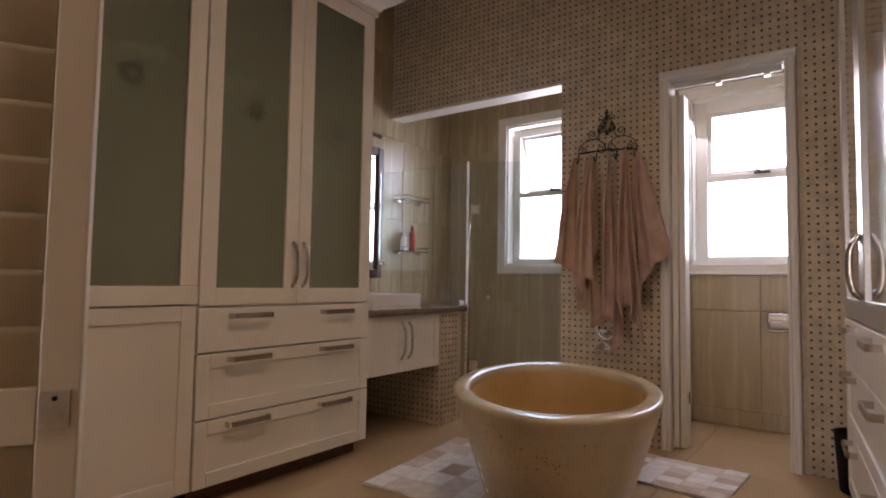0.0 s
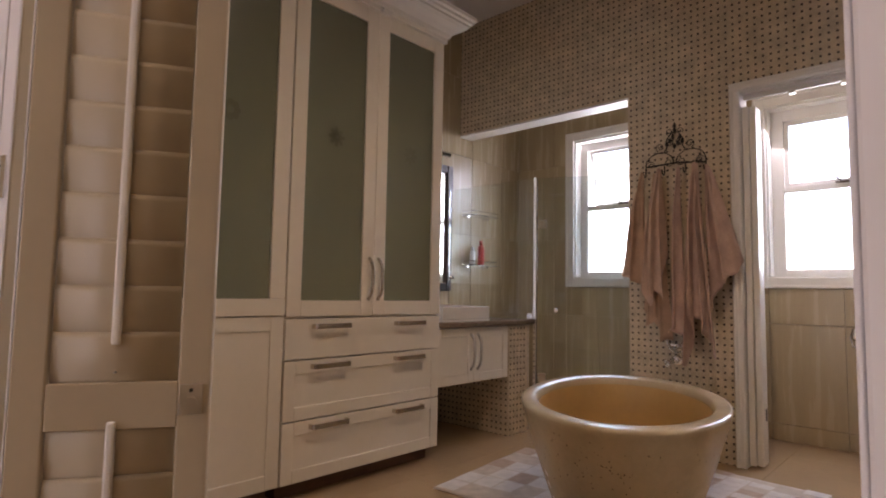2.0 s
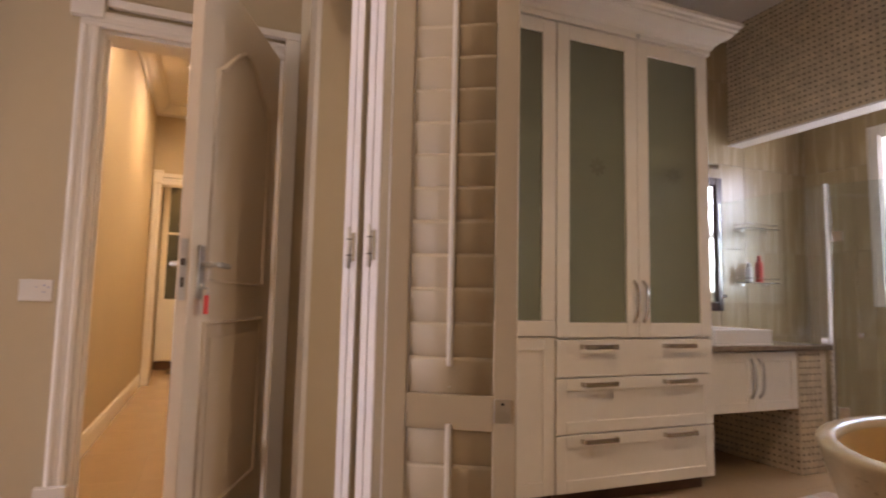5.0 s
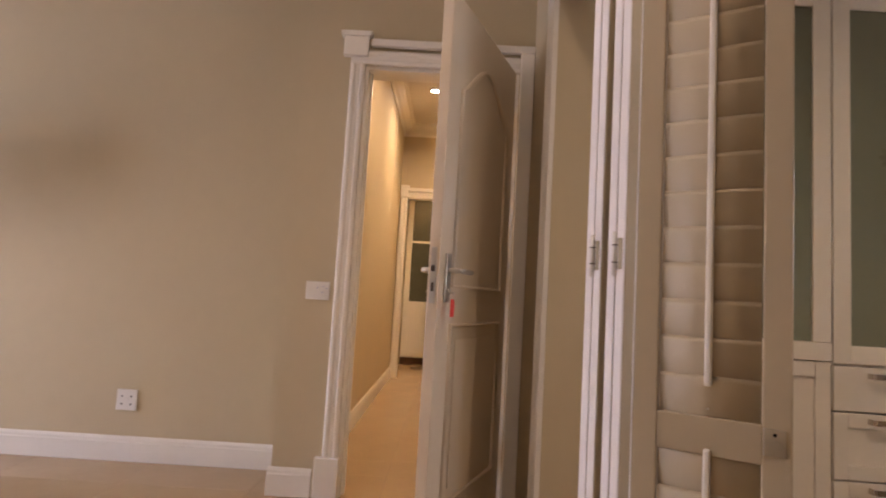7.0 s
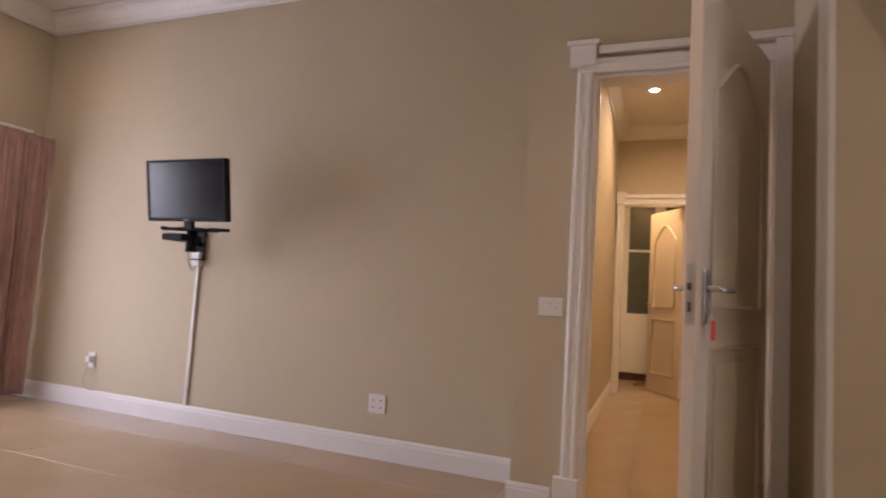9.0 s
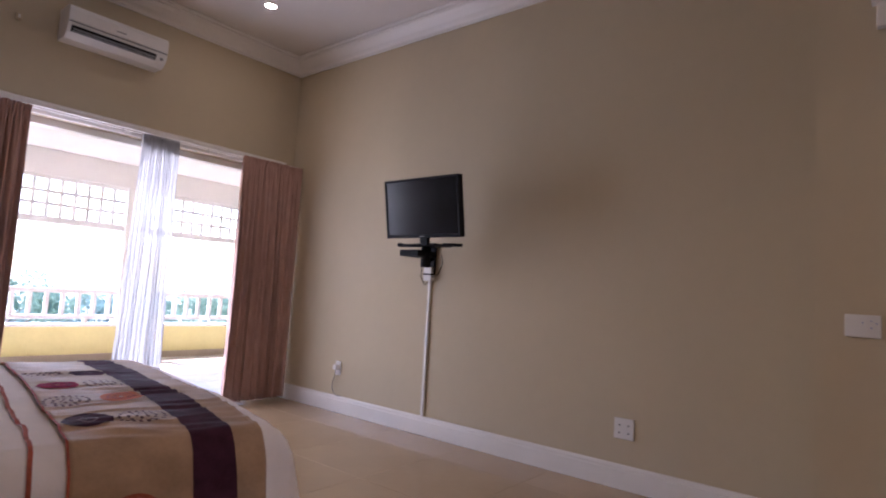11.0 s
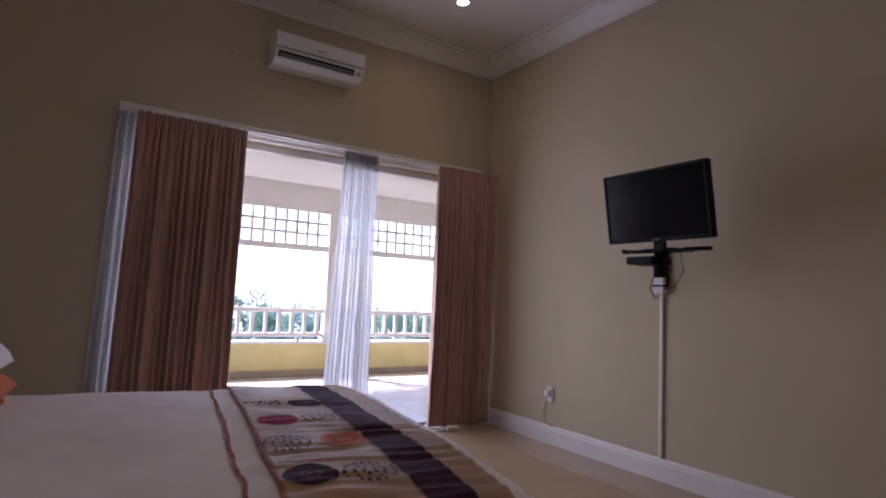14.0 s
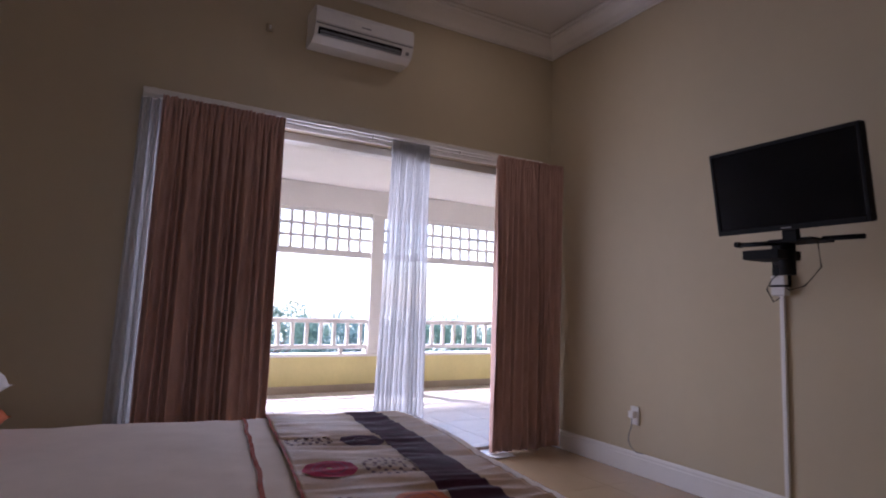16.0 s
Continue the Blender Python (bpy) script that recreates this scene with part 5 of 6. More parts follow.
# television on its bracket
def tv_pose():
    return pose(0.405, 1.958, 1.303, 0, 0, 0) @ pose(0, 0, 0, 0, 9.5, 0) @ pose(0, 0, 0, 0, 0, 90 - 1.0)


tv = thing("television", "black flat television tilted forward on a wall bracket", "television", tv_pose())
part("casing", box(-0.307, 0.012, 0.0, 0.307, 0.045, 0.37, bev=0.008), M_BLACK, tv)
fz = bmesh.new()
for a in ((-0.307, 0.0, -0.292, 0.37), (0.292, 0.0, 0.307, 0.37), (-0.292, 0.0, 0.292, 0.022), (-0.292, 0.355, 0.292, 0.37)):
    bx(fz, a[0], -0.003, a[1], a[2], 0.0115, a[3], bev=0.003)
part("bezel", fz, M_BLACK, tv)
part("screen", box(-0.292, 0.002, 0.022, 0.292, 0.011, 0.355), M_SCREEN, tv)
part("maker_badge", box(-0.02, -0.0045, 0.007, 0.02, -0.003, 0.013), M_GREYPL, tv, "small grey badge")
part("rear_hump", box(-0.20, 0.046, 0.06, 0.20, 0.085, 0.30, bev=0.01), M_BLACK, tv)
part("stand_neck", box(-0.03, 0.01, -0.05, 0.03, 0.04, 0.0, bev=0.004), M_BLACK, tv)
br = thing("television_bracket", "black swivel wall bracket with shelf arms under the television", "bracket", pose(0, 0, 0))
part("wall_plate", box(0.002, 1.665, 1.10, 0.022, 1.745, 1.30, bev=0.003), M_BLACK, br)
part("arm", tube(bmesh.new(), [(0.02, 1.705, 1.20), (0.14, 1.76, 1.205), (0.27, 1.88, 1.21)], 0.022, 10), M_BLACK, br)
part("knuckle", tube(bmesh.new(), [(0.27, 1.88, 1.13), (0.27, 1.88, 1.265)], 0.032, 12), M_BLACK, br)
part("box_tray", box(0.20, 1.74, 1.195, 0.37, 1.90, 1.235, bev=0.005), M_BLACK, br)
part("shelf_plate", box(0.21, 1.86, 1.262, 0.38, 2.04, 1.272, bev=0.003), M_BLACK, br)
for y0, y1 in ((1.68, 1.86), (2.04, 2.19)):
    part("shelf_arm", tube(bmesh.new(), [(0.30, y0, 1.270), (0.30, y1, 1.266)], 0.010, 8), M_BLACK, br)
part("arm_tip", tube(bmesh.new(), [(0.28, 1.68, 1.272), (0.32, 1.68, 1.272)], 0.013, 8), M_BLACK, br)
part("cable", tube(bmesh.new(), [(0.30, 2.02, 1.26), (0.24, 2.0, 1.16), (0.14, 1.88, 1.09), (0.05, 1.76, 1.075), (0.03, 1.72, 1.10), (0.05, 1.69, 1.16)], 0.003, 6), M_BLACK, br, "thin black cable")
part("cable", tube(bmesh.new(), [(0.26, 1.84, 1.14), (0.12, 1.72, 1.12), (0.06, 1.66, 1.08), (0.04, 1.68, 1.02), (0.025, 1.70, 1.04)], 0.003, 6), M_BLACK, br, "thin black cable")
cd = thing("cable_conduit", "white plastic cable trunking running down the wall", "conduit", pose(0.0, 1.704, 0.126))
part("trunking", box(0.001, -0.011, 0.0, 0.017, 0.011, 0.925, bev=0.003), M_PLASTIC, cd)
part("junction_box", box(0.001, -0.035, 0.925, 0.045, 0.035, 1.02, bev=0.006), M_PLASTIC, cd)
part("black_strap", box(0.0, -0.037, 0.965, 0.047, 0.037, 0.975), M_BLACK, cd)


def wall_plate(name, label, category, at, w, h, draw):
    o = thing(name, label, category, at)
    part("plate", box(-w / 2, -0.009, -h / 2, w / 2, -0.001, h / 2, bev=0.003), M_PLASTIC, o)
    draw(o)
    return o


def double_socket(o):
    for cx, cz in ((-0.024, 0.018), (0.024, 0.018), (-0.024, -0.022), (0.024, -0.022)):
        part("socket_hole", lathe(bmesh.new(), [(0.001, 0), (0.0045, 0), (0.0045, 0.001)], 10), M_BLACK, o).matrix_basis = pose(cx, -0.0092, cz, 90)
    part("rocker", box(-0.012, -0.0125, -0.008, 0.012, -0.009, 0.010, bev=0.001), M_PLASTIC, o)


def single_socket(o):
    pl = part("plug_top", box(-0.020, -0.045, -0.012, 0.020, -0.009, 0.028, bev=0.006), M_PLASTIC, o, "white plug pushed in")
    part("flex", tube(bmesh.new(), [(0, -0.03, -0.012), (0.0, -0.035, -0.06), (-0.025, -0.03, -0.11), (-0.03, -0.03, -0.15), (-0.015, -0.03, -0.178), (0.03, -0.032, -0.205), (0.075, -0.025, -0.205)], 0.003, 6), M_GREYPL, pl, "thin grey flex")


def switch_bank(o):
    for cx, cz in ((0.0, 0.012), (0.026, 0.02), (0.026, -0.006), (0.042, 0.012)):
        part("rocker", box(cx - 0.009, -0.0125, cz - 0.009, cx + 0.009, -0.009, cz + 0.009, bev=0.001), M_PLASTIC, o)
        part("neon_dot", box(cx - 0.002, -0.0135, cz - 0.002, cx + 0.002, -0.0125, cz + 0.002), M_BLUE, o)


M_BLUE = mat("blue_indicator", (0.05, 0.12, 0.5), 0.4, var=0.02)
wall_plate("wall_socket", "white double wall socket above the skirting", "socket", pose(0.001, 3.115, 0.312, 0, 0, 90), 0.108, 0.108, double_socket)
wall_plate("wall_socket", "white single wall socket with a plug and trailing flex", "socket", pose(0.001, 0.805, 0.338, 0, 0, 90), 0.062, 0.108, single_socket)
wall_plate("light_switch", "white light switch plate beside the passage door", "switch", pose(0.361, 4.152, 0.938, 0, 0, 90), 0.112, 0.085, switch_bank)


# ceiling lamps
def downlight(x, y, z):
    o = thing("downlight", "small round recessed ceiling light, switched on; some are added with fill lamps", "ceiling light", pose(x, y, z - 0.012), "recessed downlights")
    part("trim_ring", lathe(bmesh.new(), [(0.036, 0.011), (0.048, 0.011), (0.048, 0.004), (0.04, 0.0), (0.036, 0.002)], 28, cap=False), M_WHITE, o)
    part("lit_lens", lathe(bmesh.new(), [(0.001, 0.007), (0.036, 0.007)], 24, cap=False), M_LAMP, o)
    return o


# second and third fittings are added as well, for the bedroom and lobby fill
# the last fitting, in the bathroom, is added to go with its fill lamp
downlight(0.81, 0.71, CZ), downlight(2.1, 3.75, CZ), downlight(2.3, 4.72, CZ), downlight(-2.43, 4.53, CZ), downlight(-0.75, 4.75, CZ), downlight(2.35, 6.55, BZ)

# bed
BED = pose(1.745, 1.20, 0, 0, 0, -8.0)
BL, BWD, BTOP = 1.88, 1.53, 0.52
bed = thing("bed", "made double bed on a fabric-covered base", "bed", BED)
part("base", box(0.05, 0.05, 0.06, BL, BWD - 0.05, 0.28, bev=0.02), M_SHEET, bed)
part("mattress", box(0.03, 0.03, 0.281, BL, BWD - 0.03, BTOP - 0.02, bev=0.05), M_PILLOW, bed)
for x in (0.15, BL - 0.12):
    for y in (0.16, BWD - 0.16):
        part("foot", lathe(bmesh.new(), [(0.025, 0.001), (0.03, 0.06)], 12, (x, y, 0)), M_BLACK, bed)


def bedface(u, v, off=0.0):
    """A point of the spread: u metres from the foot, v metres from the far side; beyond the edges it hangs down."""
    r = 0.07
    ou, ov1, ov2 = max(0, -u), max(0, -v), max(0, v - BWD)

    def roll(o):
        """how far out and how far down a strip goes that is o past the edge"""
        if o <= 0:
            return 0, 0
        a = o / r
        if a < math.pi / 2:
            return r * math.sin(a), r * (1 - math.cos(a))
        return r, r + (o - r * math.pi / 2)
    du, zu = roll(ou)
    dv1, zv1 = roll(ov1)
    dv2, zv2 = roll(ov2)
    zv = max(zv1, zv2)
    down = max(zu, zv) if min(zu, zv) <= 0 else (zu ** 3 + zv ** 3) ** (1 / 3)
    down = min(down, BTOP - 0.03)
    flare = 0.20 * max(0, zu - 0.05) * (1 + 0.6 * math.sin(v * 9 + 1))
    flare_v = 0.16 * max(0, zv - 0.05) * (1 + 0.5 * math.sin(u * 11))
    x = max(u, 0) - du - flare
    y = min(max(v, 0), BWD) - dv1 + dv2 + (flare_v if zv2 else -flare_v if zv1 else 0)
    puff = 0.012 * noise.noise((u * 2.2, v * 2.2, 1)) + 0.004 * noise.noise((u * 9, v * 14, 5))
    if u < 0.62:
        q = v + 0.10 * u + 0.02 * noise.noise((u * 6, v * 4, 2))
        wr = 0.016 * (0.30 - abs(noise.noise((u * 2.6, q * 17, 4)))) * (0.55 + 0.9 * abs(noise.noise((u * 3, v * 3, 9)))) + 0.0022 * noise.noise((u * 6, q * 40, 8))
    else:
        wr = 0.0025 * noise.noise((u * 14, v * 5, 4)) + 0.003 * (0.5 - abs(noise.noise((u * 3, v * 7, 14))))
    crown_ = 0.02 * (1 - (2 * min(max(v / BWD, 0), 1) - 1) ** 4)
    n = off + puff + wr
    side = min(1, down / 0.08)
    nx = -side if zu > 0 and zu >= zv else 0
    ny = (side if zv2 > 0 else -side) if zv > zu else 0
    return (x + nx * n, y + ny * n, BTOP + crown_ - down + (1 - side) * n)


def bedcloth(name, label, category, u0, u1, v0, v1, nu, nv, off, material, thick=0.003, group=""):
    o = thing(name, label, category, BED, group)
    part("cloth", sheet(bmesh.new(), lambda a, b_: bedface(u0 + (u1 - u0) * a, v0 + (v1 - v0) * b_, off), nu, nv, thick), material, o)
    return o


cover = bedcloth("bedspread", "cream cotton bedspread hanging over the bed edges", "bedspread", -0.50, BL - 0.02, -0.42, BWD + 0.46, 84, 92, 0.006, M_SHEET)
run = bedcloth("bed_runner", "khaki satin bed runner with plum stripe and appliqued circles", "bed runner", 0.015, 0.515, -0.35, BWD + 0.46, 44, 280, 0.014, M_KHAKI)


def onbed(name, u0, u1, v0, v1, off, material, label, nu=6, nv=280, parent=None, wave=0.0):
    return part(name, sheet(bmesh.new(), lambda a, b_: bedface(u0 + (u1 - u0) * a + wave * noise.noise((3 * u0, (v0 + (v1 - v0) * b_) * 7, 6)), v0 + (v1 - v0) * b_, off), nu, nv), material, parent or run, label)


onbed("hem", -0.497, -0.465, -0.40, BWD + 0.44, 0.0085, M_SHEET, "stitched hem", 3, 120, parent=cover)
onbed("plum_stripe", 0.105, 0.225, -0.35, BWD + 0.46, 0.0162, M_PURPLE, "dark plum stripe", 10, wave=0.006)
for u in (0.512, 0.585):
    onbed("braid", u, u + (0.011 if u > 0.52 else 0.007), -0.35, BWD + 0.46, 0.0115 if u > 0.52 else 0.0172, M_REDTRIM, "rust-red braided trim", 2, wave=0.012 if u > 0.52 else 0.006)


def disc(name, cu, cv, ru, rv, material, label, off=0.0162, inner=0.0, wob=0.05):
    b_ = bmesh.new()
    n, rings = 36, 9
    g = []
    for i in range(rings + 1):
        k = inner + (1 - inner) * i / rings
        g.append([b_.verts.new(bedface(cu + ru * k * math.cos(q * math.tau / n) * (1 + wob * math.sin(3 * q * math.tau / n)), cv + rv * k * math.sin(q * math.tau / n), off)) for q in range(n)])
    for A_, B_ in zip(g, g[1:]):
        for q in range(n):
            if (A_[q].co - A_[(q + 1) % n].co).length > 1e-6:
                b_.faces.new((A_[q], A_[(q + 1) % n], B_[(q + 1) % n], B_[q])).smooth = True
    return part(name, b_, material, run, label)


def dotted(cu, cv, ru, rv, material):
    b_ = bmesh.new()
    for ring_, n in ((1.0, 20), (0.6, 12), (0.25, 5)):
        for q in range(n):
            a = q * math.tau / n
            c_ = (cu + ru * ring_ * math.cos(a), cv + rv * ring_ * math.sin(a))
            b_.faces.new([b_.verts.new(bedface(c_[0] + 0.006 * math.cos(k * math.tau / 6), c_[1] + 0.009 * math.sin(k * math.tau / 6), 0.0165)) for k in range(6)])
    return tagged(part("stitched_dots", b_, material, run, "ring of stitched dark dots"), kind="stuff")


for cu, cv, kind_ in ((0.287, 0.53, "plum"), (0.437, 0.52, "dots"), (0.430, 0.81, "pink"), (0.285, 0.82, "dots"), (0.445, 1.08, "dots"), (0.290, 1.085, "orange"), (0.440, 1.36, "plum"), (0.300, 1.375, "dots")):
    if kind_ == "dots":
        dotted(cu, cv, 0.062, 0.066, M_DOTS)
    else:
        m_ = {"plum": M_PURPLE, "pink": M_PINK, "orange": M_ORANGE}[kind_]
        disc("applique_disc", cu, cv, 0.064, 0.070, m_, {"plum": "dark plum", "pink": "crimson", "orange": "orange"}[kind_] + " appliqued disc")
        for f_ in ((0.4,) if kind_ == "plum" else (0.36, 0.68)):
            disc("stitched_ring", cu, cv, 0.064 * f_, 0.070 * f_, {"plum": M_STITCH, "pink": M_PLUMPINK, "orange": M_REDTRIM}[kind_], "stitched ring", 0.0172, 0.86)
for k in (0.082, 0.054, 0.026):
    disc("stitched_ring", 0.37, BWD + 0.235, k, k, M_REDTRIM, "concentric stitched ring", 0.0168, 0.86, 0.0)


def cushion(name, label, w, h, d, at, material, seed):
    o = thing(name, label, "cushion", at)
    b_ = bmesh.new()
    n = 20
    for s_ in (-1, 1):
        g = []
        for i in range(n + 1):
            row = []
            for j in range(n + 1):
                a, c_ = 2 * i / n - 1, 2 * j / n - 1
                t_ = max(0, (1 - a ** 4)) ** 0.5 * max(0, (1 - c_ ** 4)) ** 0.5
                pin = 1 - 0.10 * (1 - abs(a)) ** 0 * abs(c_) ** 2 * (1 - a * a) - 0.0
                row.append(b_.verts.new((a * w / 2 * (1 - 0.07 * (1 - c_ * c_)), s_ * d / 2 * t_ + 0.01 * noise.noise((a * 2 + seed, c_ * 2, s_)), c_ * h / 2 * pin)))
            g.append(row)
        for i in range(n):
            for j in range(n):
                b_.faces.new((g[i][j], g[i + 1][j], g[i + 1][j + 1], g[i][j + 1])).smooth = True
    bmesh.ops.remove_doubles(b_, verts=b_.verts, dist=0.0008)
    part("filled_cover", b_, material, o)
    return o


cushion("pillow", "plump white cotton pillow lying on an orange cushion", 0.66, 0.46, 0.17, BED @ pose(1.525, 0.24, BTOP + 0.20, 0, 0, -90) @ pose(0, 0, 0, -72), M_PILLOW, 1)
cushion("pillow", "plump white cotton pillow leaning at the bed head", 0.66, 0.46, 0.17, BED @ pose(1.55, 1.10, BTOP + 0.23, 0, 0, -90) @ pose(0, 0, 0, -32), M_PILLOW, 5)
cushion("scatter_cushion", "orange satin scatter cushion lying flat under the pillow", 0.40, 0.38, 0.12, BED @ pose(1.425, 0.30, BTOP + 0.078, 0, 0, -84) @ pose(0, 0, 0, -84), M_ORANGE, 9)
hb = thing("headboard", "plain upholstered headboard behind the pillows", "headboard", BED)
part("panel", box(BL + 0.005, 0.0, 0.0, BL + 0.055, BWD, 0.95, bev=0.015), M_KHAKI, hb)
ns = thing("bedside_table", "small orange pine bedside table beside the bed", "bedside table", pose(3.62, 0.60, 0))
part("tabletop", box(-0.26, -0.22, 0.52, 0.26, 0.22, 0.548, bev=0.006), M_PINE, ns)
part("apron", box(-0.22, -0.18, 0.40, 0.22, 0.18, 0.519, bev=0.003), M_PINE, ns)
for x in (-0.21, 0.21):
    for y in (-0.17, 0.17):
        part("leg", box(x - 0.02, y - 0.02, 0.001, x + 0.02, y + 0.02, 0.519 if abs(x) > 0.3 else 0.399, bev=0.003), M_PINE, ns)

# ---- the room at the passage end ----
fc = thing("far_cupboard", "built-in cream cupboard with a dark glass door at the passage end", "cupboard", pose(-5.0, 4.15, 0))
part("carcass", box(-0.5, 0.0, 0.10, 0.0, 1.35, 2.45), M_CREAM, fc)
part("plinth", box(-0.5, 0.0, 0.001, -0.03, 1.35, 0.0995), M_KICK, fc, "dark brown plinth")
for y0, y1 in ((0.02, 0.46), (0.47, 0.91), (0.92, 1.34)):
    b_ = bmesh.new()
    for a in ((y0, 0.11, y0 + 0.06, 2.43), (y1 - 0.06, 0.11, y1, 2.43), (y0 + 0.06, 0.80, y1 - 0.06, 0.88), (y0 + 0.06, 2.36, y1 - 0.06, 2.43), (y0 + 0.06, 0.11, y1 - 0.06, 0.18), (y0 + 0.06, 1.70, y1 - 0.06, 1.73)):
        bx(b_, 0.002, a[0], a[1], 0.022, a[2], a[3], bev=0.002)
    bx(b_, 0.002, y0 + 0.06, 0.18, 0.012, y1 - 0.06, 0.80)
    d_ = part("door", b_, M_CREAM, fc)
    part("glass_pane", box(0.002, y0 + 0.06, 0.88, 0.010, y1 - 0.06, 2.36), M_DARKGLASS, d_, "dark grey-green glass")

# ---- balcony ----
def rail_bay(x0, x1):
    r_ = thing("balustrade", "white painted timber balustrade with square balusters", "balustrade", pose(0, -2.835, 0), "balcony balustrades")
    part("top_rail", box(x0, -0.03, 0.735, x1, 0.03, 0.785, bev=0.006), M_WHITE, r_)
    part("bottom_rail", box(x0, -0.025, 0.455, x1, 0.025, 0.500, bev=0.004), M_WHITE, r_)
    for x in (x0 + 0.3, x1 - 0.3):
        part("stub", box(x - 0.02, -0.02, 0.405, x + 0.02, 0.02, 0.4545), M_WHITE, r_)
    n = round((x1 - x0) / 0.158)
    me = mesh_of("baluster", box(-0.019, -0.019, 0.5005, 0.019, 0.019, 0.7345, bev=0.002), M_WHITE)
    for k in range(n):
        part("baluster", me, None, r_).matrix_basis = pose(x0 + (x1 - x0) * (k + 0.5) / n, 0, 0)


def lattice_bay(x0, x1):
    l_ = thing("lattice_panel", "white timber lattice panel of square openings under the balcony beam", "lattice", pose(0, -2.835, 0), "balcony lattice panels")
    part("frame_rail", box(x0, -0.028, 1.475, x1, 0.028, 1.545, bev=0.004), M_WHITE, l_)
    part("frame_rail", box(x0, -0.028, 1.945, x1, 0.028, 1.984, bev=0.004), M_WHITE, l_)
    n = round((x1 - x0) / 0.128)
    v = mesh_of("upright_bar", box(-0.017, -0.012, 1.546, 0.017, 0.012, 1.944, bev=0.002), M_WHITE)
    for k in range(1, n):
        part("upright_bar", v, None, l_).matrix_basis = pose(x0 + (x1 - x0) * k / n, 0, 0)
    for z in (1.679, 1.812):
        part("cross_bar", box(x0, -0.0145, z - 0.016, x1, 0.0145, z + 0.016, bev=0.002), M_WHITE, l_)


POSTS = (-3.1, -1.78, 0.21, 2.2, 4.2, 6.4)
for x in POSTS:
    ps = thing("balcony_post", "square white timber balcony post", "post", pose(x, -2.835, 0.405), "balcony posts")
    part("shaft", box(-0.075, -0.06, 0.0, 0.075, 0.06, 1.579, bev=0.006), M_WHITE, ps)
    part("collar", box(-0.09, -0.0755, 0.0005, 0.09, 0.0755, 0.05, bev=0.005), M_WHITE, ps)
for a, b_ in zip(POSTS, POSTS[1:]):
    rail_bay(a + 0.076, b_ - 0.076), lattice_bay(a + 0.076, b_ - 0.076)


# ---- trees beyond the balcony ----
def tree(x, y, top, spread, seed, material):
    r_ = random.Random(seed)
    base = -3.5
    t_ = thing("tree", "leafy green garden tree with a rounded uneven crown", "tree", pose(x, y, base), "garden trees")
    h = top - base
    tb = bmesh.new()
    tube(tb, [(0, 0, 0), (0.05, 0.04, h * 0.25), (-0.04, 0.06, h * 0.45), (0.02, 0.0, h * 0.62)], [0.16, 0.13, 0.11, 0.08], 8)
    for k in range(7):
        a = k * 0.9 + seed
        tube(tb, [(0, 0, h * (0.38 + 0.03 * k)), (math.cos(a) * spread * 0.3, math.sin(a) * spread * 0.3, h * (0.52 + 0.03 * k)), (math.cos(a) * spread * 0.62, math.sin(a) * spread * 0.62, h * (0.66 + 0.035 * k))], [0.07, 0.045, 0.015], 6)
    part("trunk", tb, M_BARK, t_)
    clumps = []
    for k in range(34):
        a, e = r_.uniform(0, math.tau), r_.uniform(-0.5, 1)
        q = r_.uniform(0.45, 1.0)
        clumps.append((math.cos(a) * spread * q * math.sqrt(1 - 0.75 * max(e, 0) ** 2), math.sin(a) * spread * q * math.sqrt(1 - 0.75 * max(e, 0) ** 2), h * 0.74 + e * h * 0.24, r_.uniform(0.22, 0.42) * spread * 0.62))
    vs, fs = [], []
    for cx, cy, cz, cr in clumps:
        for k in range(85):
            d = Vector((r_.gauss(0, 1), r_.gauss(0, 1), r_.gauss(0, 0.8))).normalized() * cr * r_.uniform(0.55, 1.05)
            c_ = Vector((cx, cy, cz)) + d
            ax = Vector((r_.gauss(0, 1), r_.gauss(0, 1), r_.gauss(0, 1))).normalized()
            sd_ = ax.cross(Vector((0.3, 0.5, 0.8))).normalized()
            ln_, wd_ = r_.uniform(0.09, 0.17), r_.uniform(0.03, 0.06)
            i = len(vs)
            vs += [c_ - ax * ln_, c_ + sd_ * wd_, c_ + ax * ln_, c_ - sd_ * wd_]
            fs.append((i, i + 1, i + 2, i + 3))
    me = bpy.data.meshes.new("crown")
    me.from_pydata([tuple(v) for v in vs], [], fs)
    me.materials.append(material)
    tagged(part("crown", me, None, t_), kind="stuff")


tree(-2.0, -19.0, 0.75, 2.6, 1, M_LEAF)
tree(1.2, -17.5, 0.15, 2.2, 2, M_LEAF2)
tree(4.6, -20.0, 0.95, 2.7, 3, M_LEAF)
tree(-5.8, -21.0, -0.1, 2.8, 4, M_LEAF2)
tree(-10.0, -20.0, 0.1, 2.9, 5, M_LEAF)
tree(-1.5, -26.0, -0.1, 3.4, 6, M_LEAF2)
tree(-14.5, -24.0, -0.2, 3.2, 7, M_LEAF)
tree(-8.5, -29.0, 0.0, 3.6, 8, M_LEAF)
tree(3.4, -28.0, 0.3, 3.4, 9, M_LEAF2)
tree(8.0, -24.0, 0.5, 3.0, 10, M_LEAF)

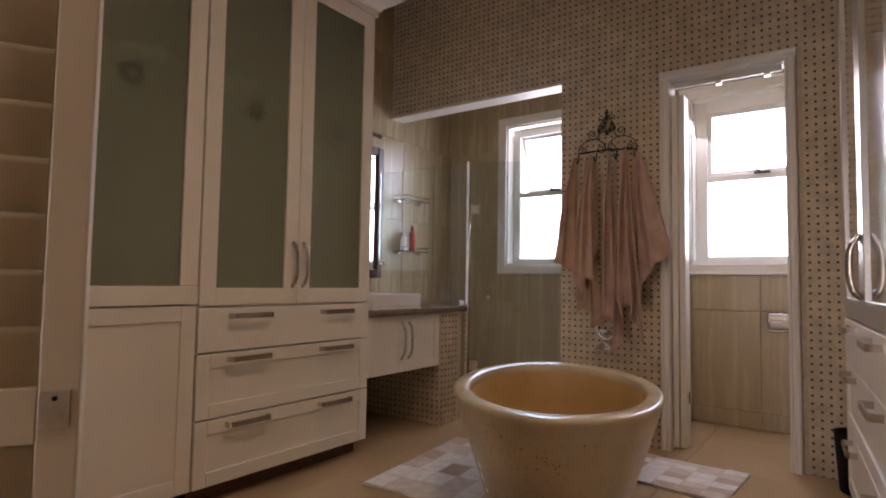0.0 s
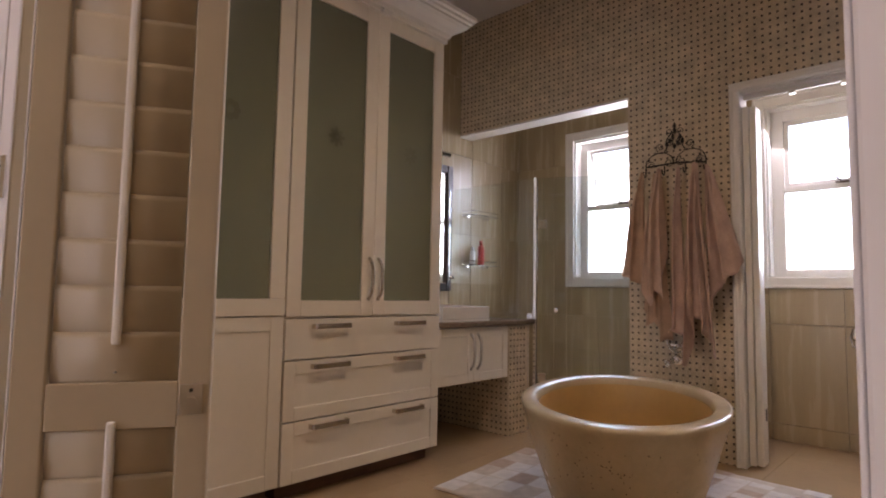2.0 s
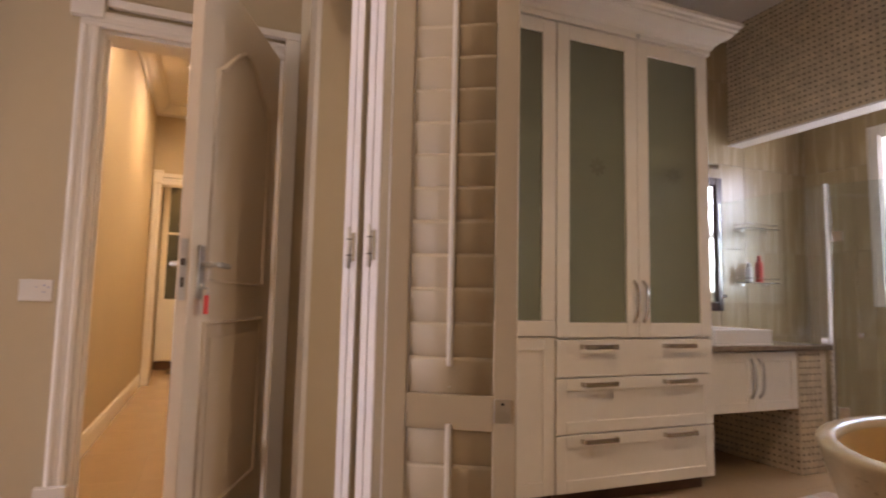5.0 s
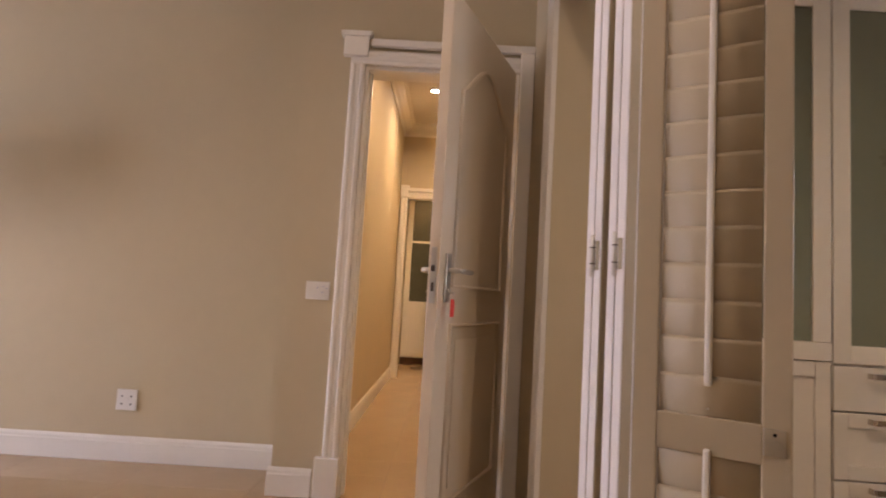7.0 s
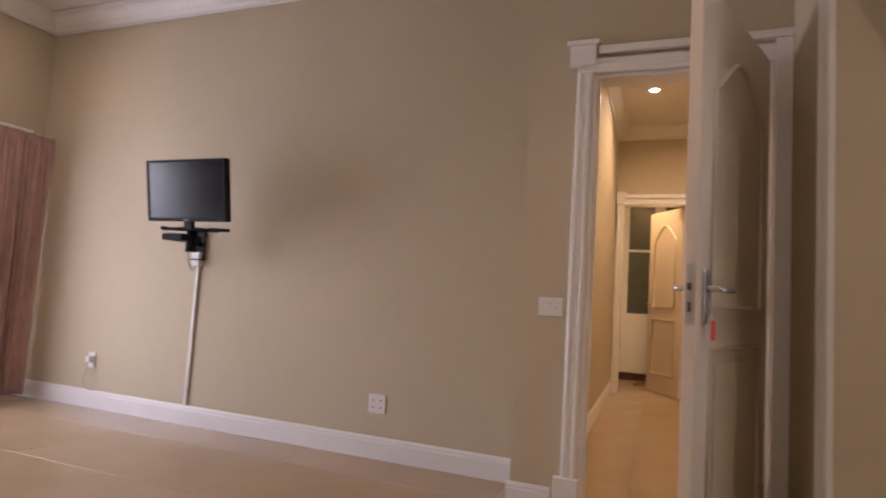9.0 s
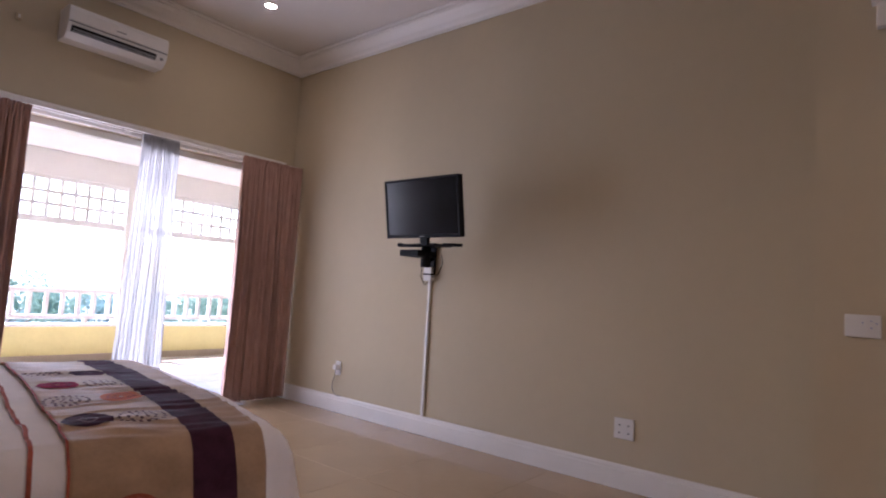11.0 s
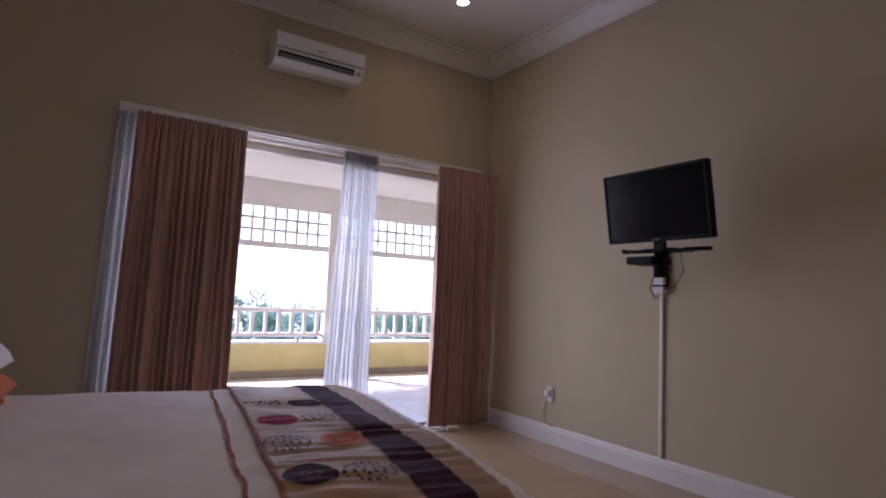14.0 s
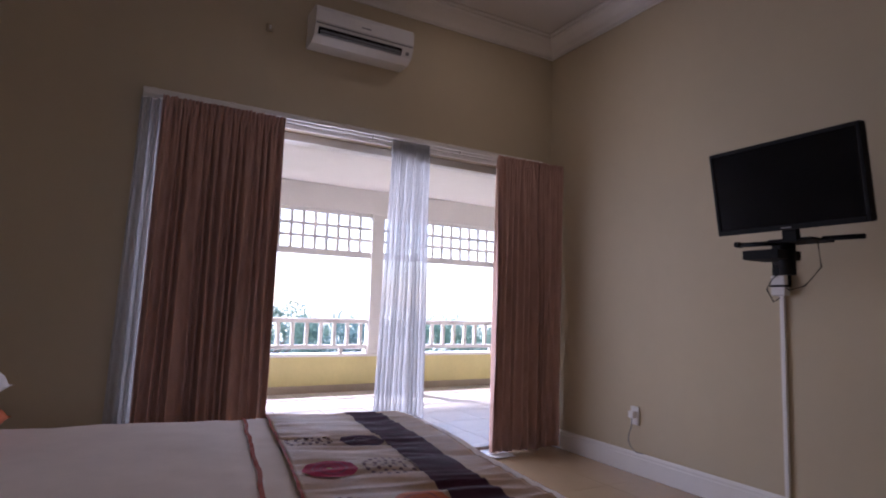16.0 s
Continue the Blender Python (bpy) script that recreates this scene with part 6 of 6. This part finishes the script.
# ---- mosaic on the walls ----
def basket_weave(name, parent, rects, place, pitch=0.037, label=""):
    """Small marble bricks woven round dark dots; rects are (a0, z0, a1, z1) on a wall, place(a, depth, z) puts them there."""
    vw, fw, vd, fd_ = [], [], [], []

    def slab(vs, fs, a0, z0, a1, z1, d):
        i = len(vs)
        vs.extend(place(a, k, z) for k in (0.0, d) for a, z in ((a0, z0), (a1, z0), (a1, z1), (a0, z1)))
        fs.extend(((i + 4, i + 5, i + 6, i + 7), (i, i + 1, i + 5, i + 4), (i + 1, i + 2, i + 6, i + 5), (i + 2, i + 3, i + 7, i + 6), (i + 3, i, i + 4, i + 7)))
    q, g = 0.0056, 0.0007
    for a0, z0, a1, z1 in rects:
        def put(vs, fs, b0, c0, b1, c1, d):
            b0, c0, b1, c1 = max(b0, a0), max(c0, z0), min(b1, a1), min(c1, z1)
            if b1 - b0 > 0.003 and c1 - c0 > 0.003:
                slab(vs, fs, b0, c0, b1, c1, d)
        for i in range(math.floor(a0 / pitch), math.ceil(a1 / pitch) + 1):
            for j in range(math.floor(z0 / pitch), math.ceil(z1 / pitch) + 1):
                a, z = i * pitch, j * pitch
                put(vd, fd_, a - q, z - q, a + q, z + q, 0.0052)
                d1, d2 = 0.003 + 0.0004 * ((i * 7 + j * 13) % 5), 0.003 + 0.0004 * ((i * 11 + j * 3) % 5)
                h = pitch / 2
                if (i + j) % 2:
                    put(vw, fw, a + g, z + g, a + pitch - g, z + h - g, d1)
                    put(vw, fw, a + g, z + h + g, a + pitch - g, z + pitch - g, d2)
                else:
                    put(vw, fw, a + g, z + g, a + h - g, z + pitch - g, d1)
                    put(vw, fw, a + h + g, z + g, a + pitch - g, z + pitch - g, d2)
    for nm, vs, fs, m_ in (("mosaic_bricks", vw, fw, M_MOSAIC), ("mosaic_dots", vd, fd_, M_DOT)):
        me = bpy.data.meshes.new(nm)
        me.from_pydata(vs, [], fs)
        me.materials.append(m_)
        tagged(part(nm, me, None, parent), kind="stuff")


basket_weave("towel_wall", wall_towel, [(0.0, 2.125, 1.386, BZ - 0.002), (1.386, 0.0, 1.968, BZ - 0.002), (1.968, 2.064, 2.648, BZ - 0.002), (2.648, 0.0, 3.60, BZ - 0.002)], lambda a, d, z: (a, TW - d, z))
basket_weave("shower_low_end", low, [(7.90, 0.0, 8.10, 0.688)], lambda a, d, z: (0.755 + d, a, z))
basket_weave("shower_low_side", low, [(0.003, 0.0, 0.755, 0.688)], lambda a, d, z: (a, 7.90 - d, z))


# ---- tiles on walls and floors, one object each ----
def tile_grid(parent, name, a_cuts, b_cuts, put, material, gap, thick, bev=0.002):
    """Tiles between the cuts along two directions; alike sizes share one mesh."""
    cache = {}
    for a0, a1 in zip(a_cuts, a_cuts[1:]):
        for b0, b1 in zip(b_cuts, b_cuts[1:]):
            w, h = round(a1 - a0 - gap, 4), round(b1 - b0 - gap, 4)
            if w < 0.01 or h < 0.01:
                continue
            if (w, h) not in cache:
                b_ = bmesh.new()
                A_ = [b_.verts.new((x, y, 0)) for x, y in ((-w / 2, -h / 2), (w / 2, -h / 2), (w / 2, h / 2), (-w / 2, h / 2))]
                B_ = [b_.verts.new((x, y, thick - bev)) for x, y in ((-w / 2, -h / 2), (w / 2, -h / 2), (w / 2, h / 2), (-w / 2, h / 2))]
                C_ = [b_.verts.new((x, y, thick)) for x, y in ((-w / 2 + bev, -h / 2 + bev), (w / 2 - bev, -h / 2 + bev), (w / 2 - bev, h / 2 - bev), (-w / 2 + bev, h / 2 - bev))]
                for P_, Q_ in ((A_, B_), (B_, C_)):
                    for k in range(4):
                        b_.faces.new((P_[k], P_[(k + 1) % 4], Q_[(k + 1) % 4], Q_[k]))
                b_.faces.new(C_)
                cache[w, h] = mesh_of(name, b_, material)
            o = part(name, cache[w, h], None, parent)
            o.matrix_basis = put((a0 + a1) / 2, (b0 + b1) / 2)


def cuts(lo, hi, start, step):
    first = start + math.ceil((lo + 0.012 - start) / step) * step
    out = [lo]
    while first < hi - 0.012:
        out.append(first)
        first += step
    return out + [hi]


WALL = {o.name: o for o in bpy.data.objects if o.name in ("wall_bath_west", "wall_bath_rear", "floor", "floor_balcony", "wall_toilet_divider")}
TZ, TH, TWD = 0.105, 0.62, 0.40
zc_ = cuts(0.0, BZ - 0.002, TZ, TH)
for (x0, x1), zs in (((0.0, 0.48), zc_), ((0.48, 1.34), cuts(0.0, 0.95, TZ, TH)), ((0.48, 1.34), cuts(2.22, BZ - 0.002, TZ, TH)), ((1.34, 1.72), zc_), ((1.80, 1.89), zc_), ((1.89, 2.79), cuts(0.0, 0.95, TZ, TH)), ((1.89, 2.79), cuts(2.205, BZ - 0.002, TZ, TH)), ((2.79, 3.60), zc_)):
    tile_grid(WALL["wall_bath_rear"], "tile", cuts(x0, x1, 1.96, TWD), zs, lambda a, b_: pose(a, YB, b_, 90), M_TILE, 0.003, 0.008)
tile_grid(WALL["wall_bath_west"], "tile", cuts(5.27, YB - 0.008, 7.22, TWD), zc_, lambda a, b_: pose(-0.004, a, b_, 90, 0, 90), M_TILE, 0.003, 0.0045, 0.001)
tile_grid(WALL["wall_toilet_divider"], "tile", cuts(TW + 0.14, YB - 0.009, TW + 0.14, TWD), zc_, lambda a, b_: pose(1.72, a, b_, 90, 0, -90), M_TILE, 0.003, 0.008)
F = WALL["floor"]
flat = lambda a, b_: pose(a, b_, -0.004)
tile_grid(F, "tile", cuts(0.001, HEADX, 0.33, 0.60), cuts(-0.148, 5.115, 0.30, 0.60), flat, M_FLOOR, 0.0016, 0.004, 0.0008)
tile_grid(F, "tile", cuts(0.001, 3.61, 0.33, 0.60), cuts(5.115, 9.07, 0.30, 0.60), flat, M_FLOOR, 0.0016, 0.004, 0.0008)
tile_grid(F, "tile", cuts(-5.58, 0.0, 0.33, 0.60), cuts(4.142, 5.618, 4.50, 0.60), flat, M_FLOOR, 0.0016, 0.004, 0.0008)
tile_grid(WALL["floor_balcony"], "tile", cuts(-3.18, 6.48, 0.33, 0.40), cuts(-2.754, -0.152, -0.55, 0.40), lambda a, b_: pose(a, b_, -0.012), M_BALFLOOR, 0.004, 0.010)
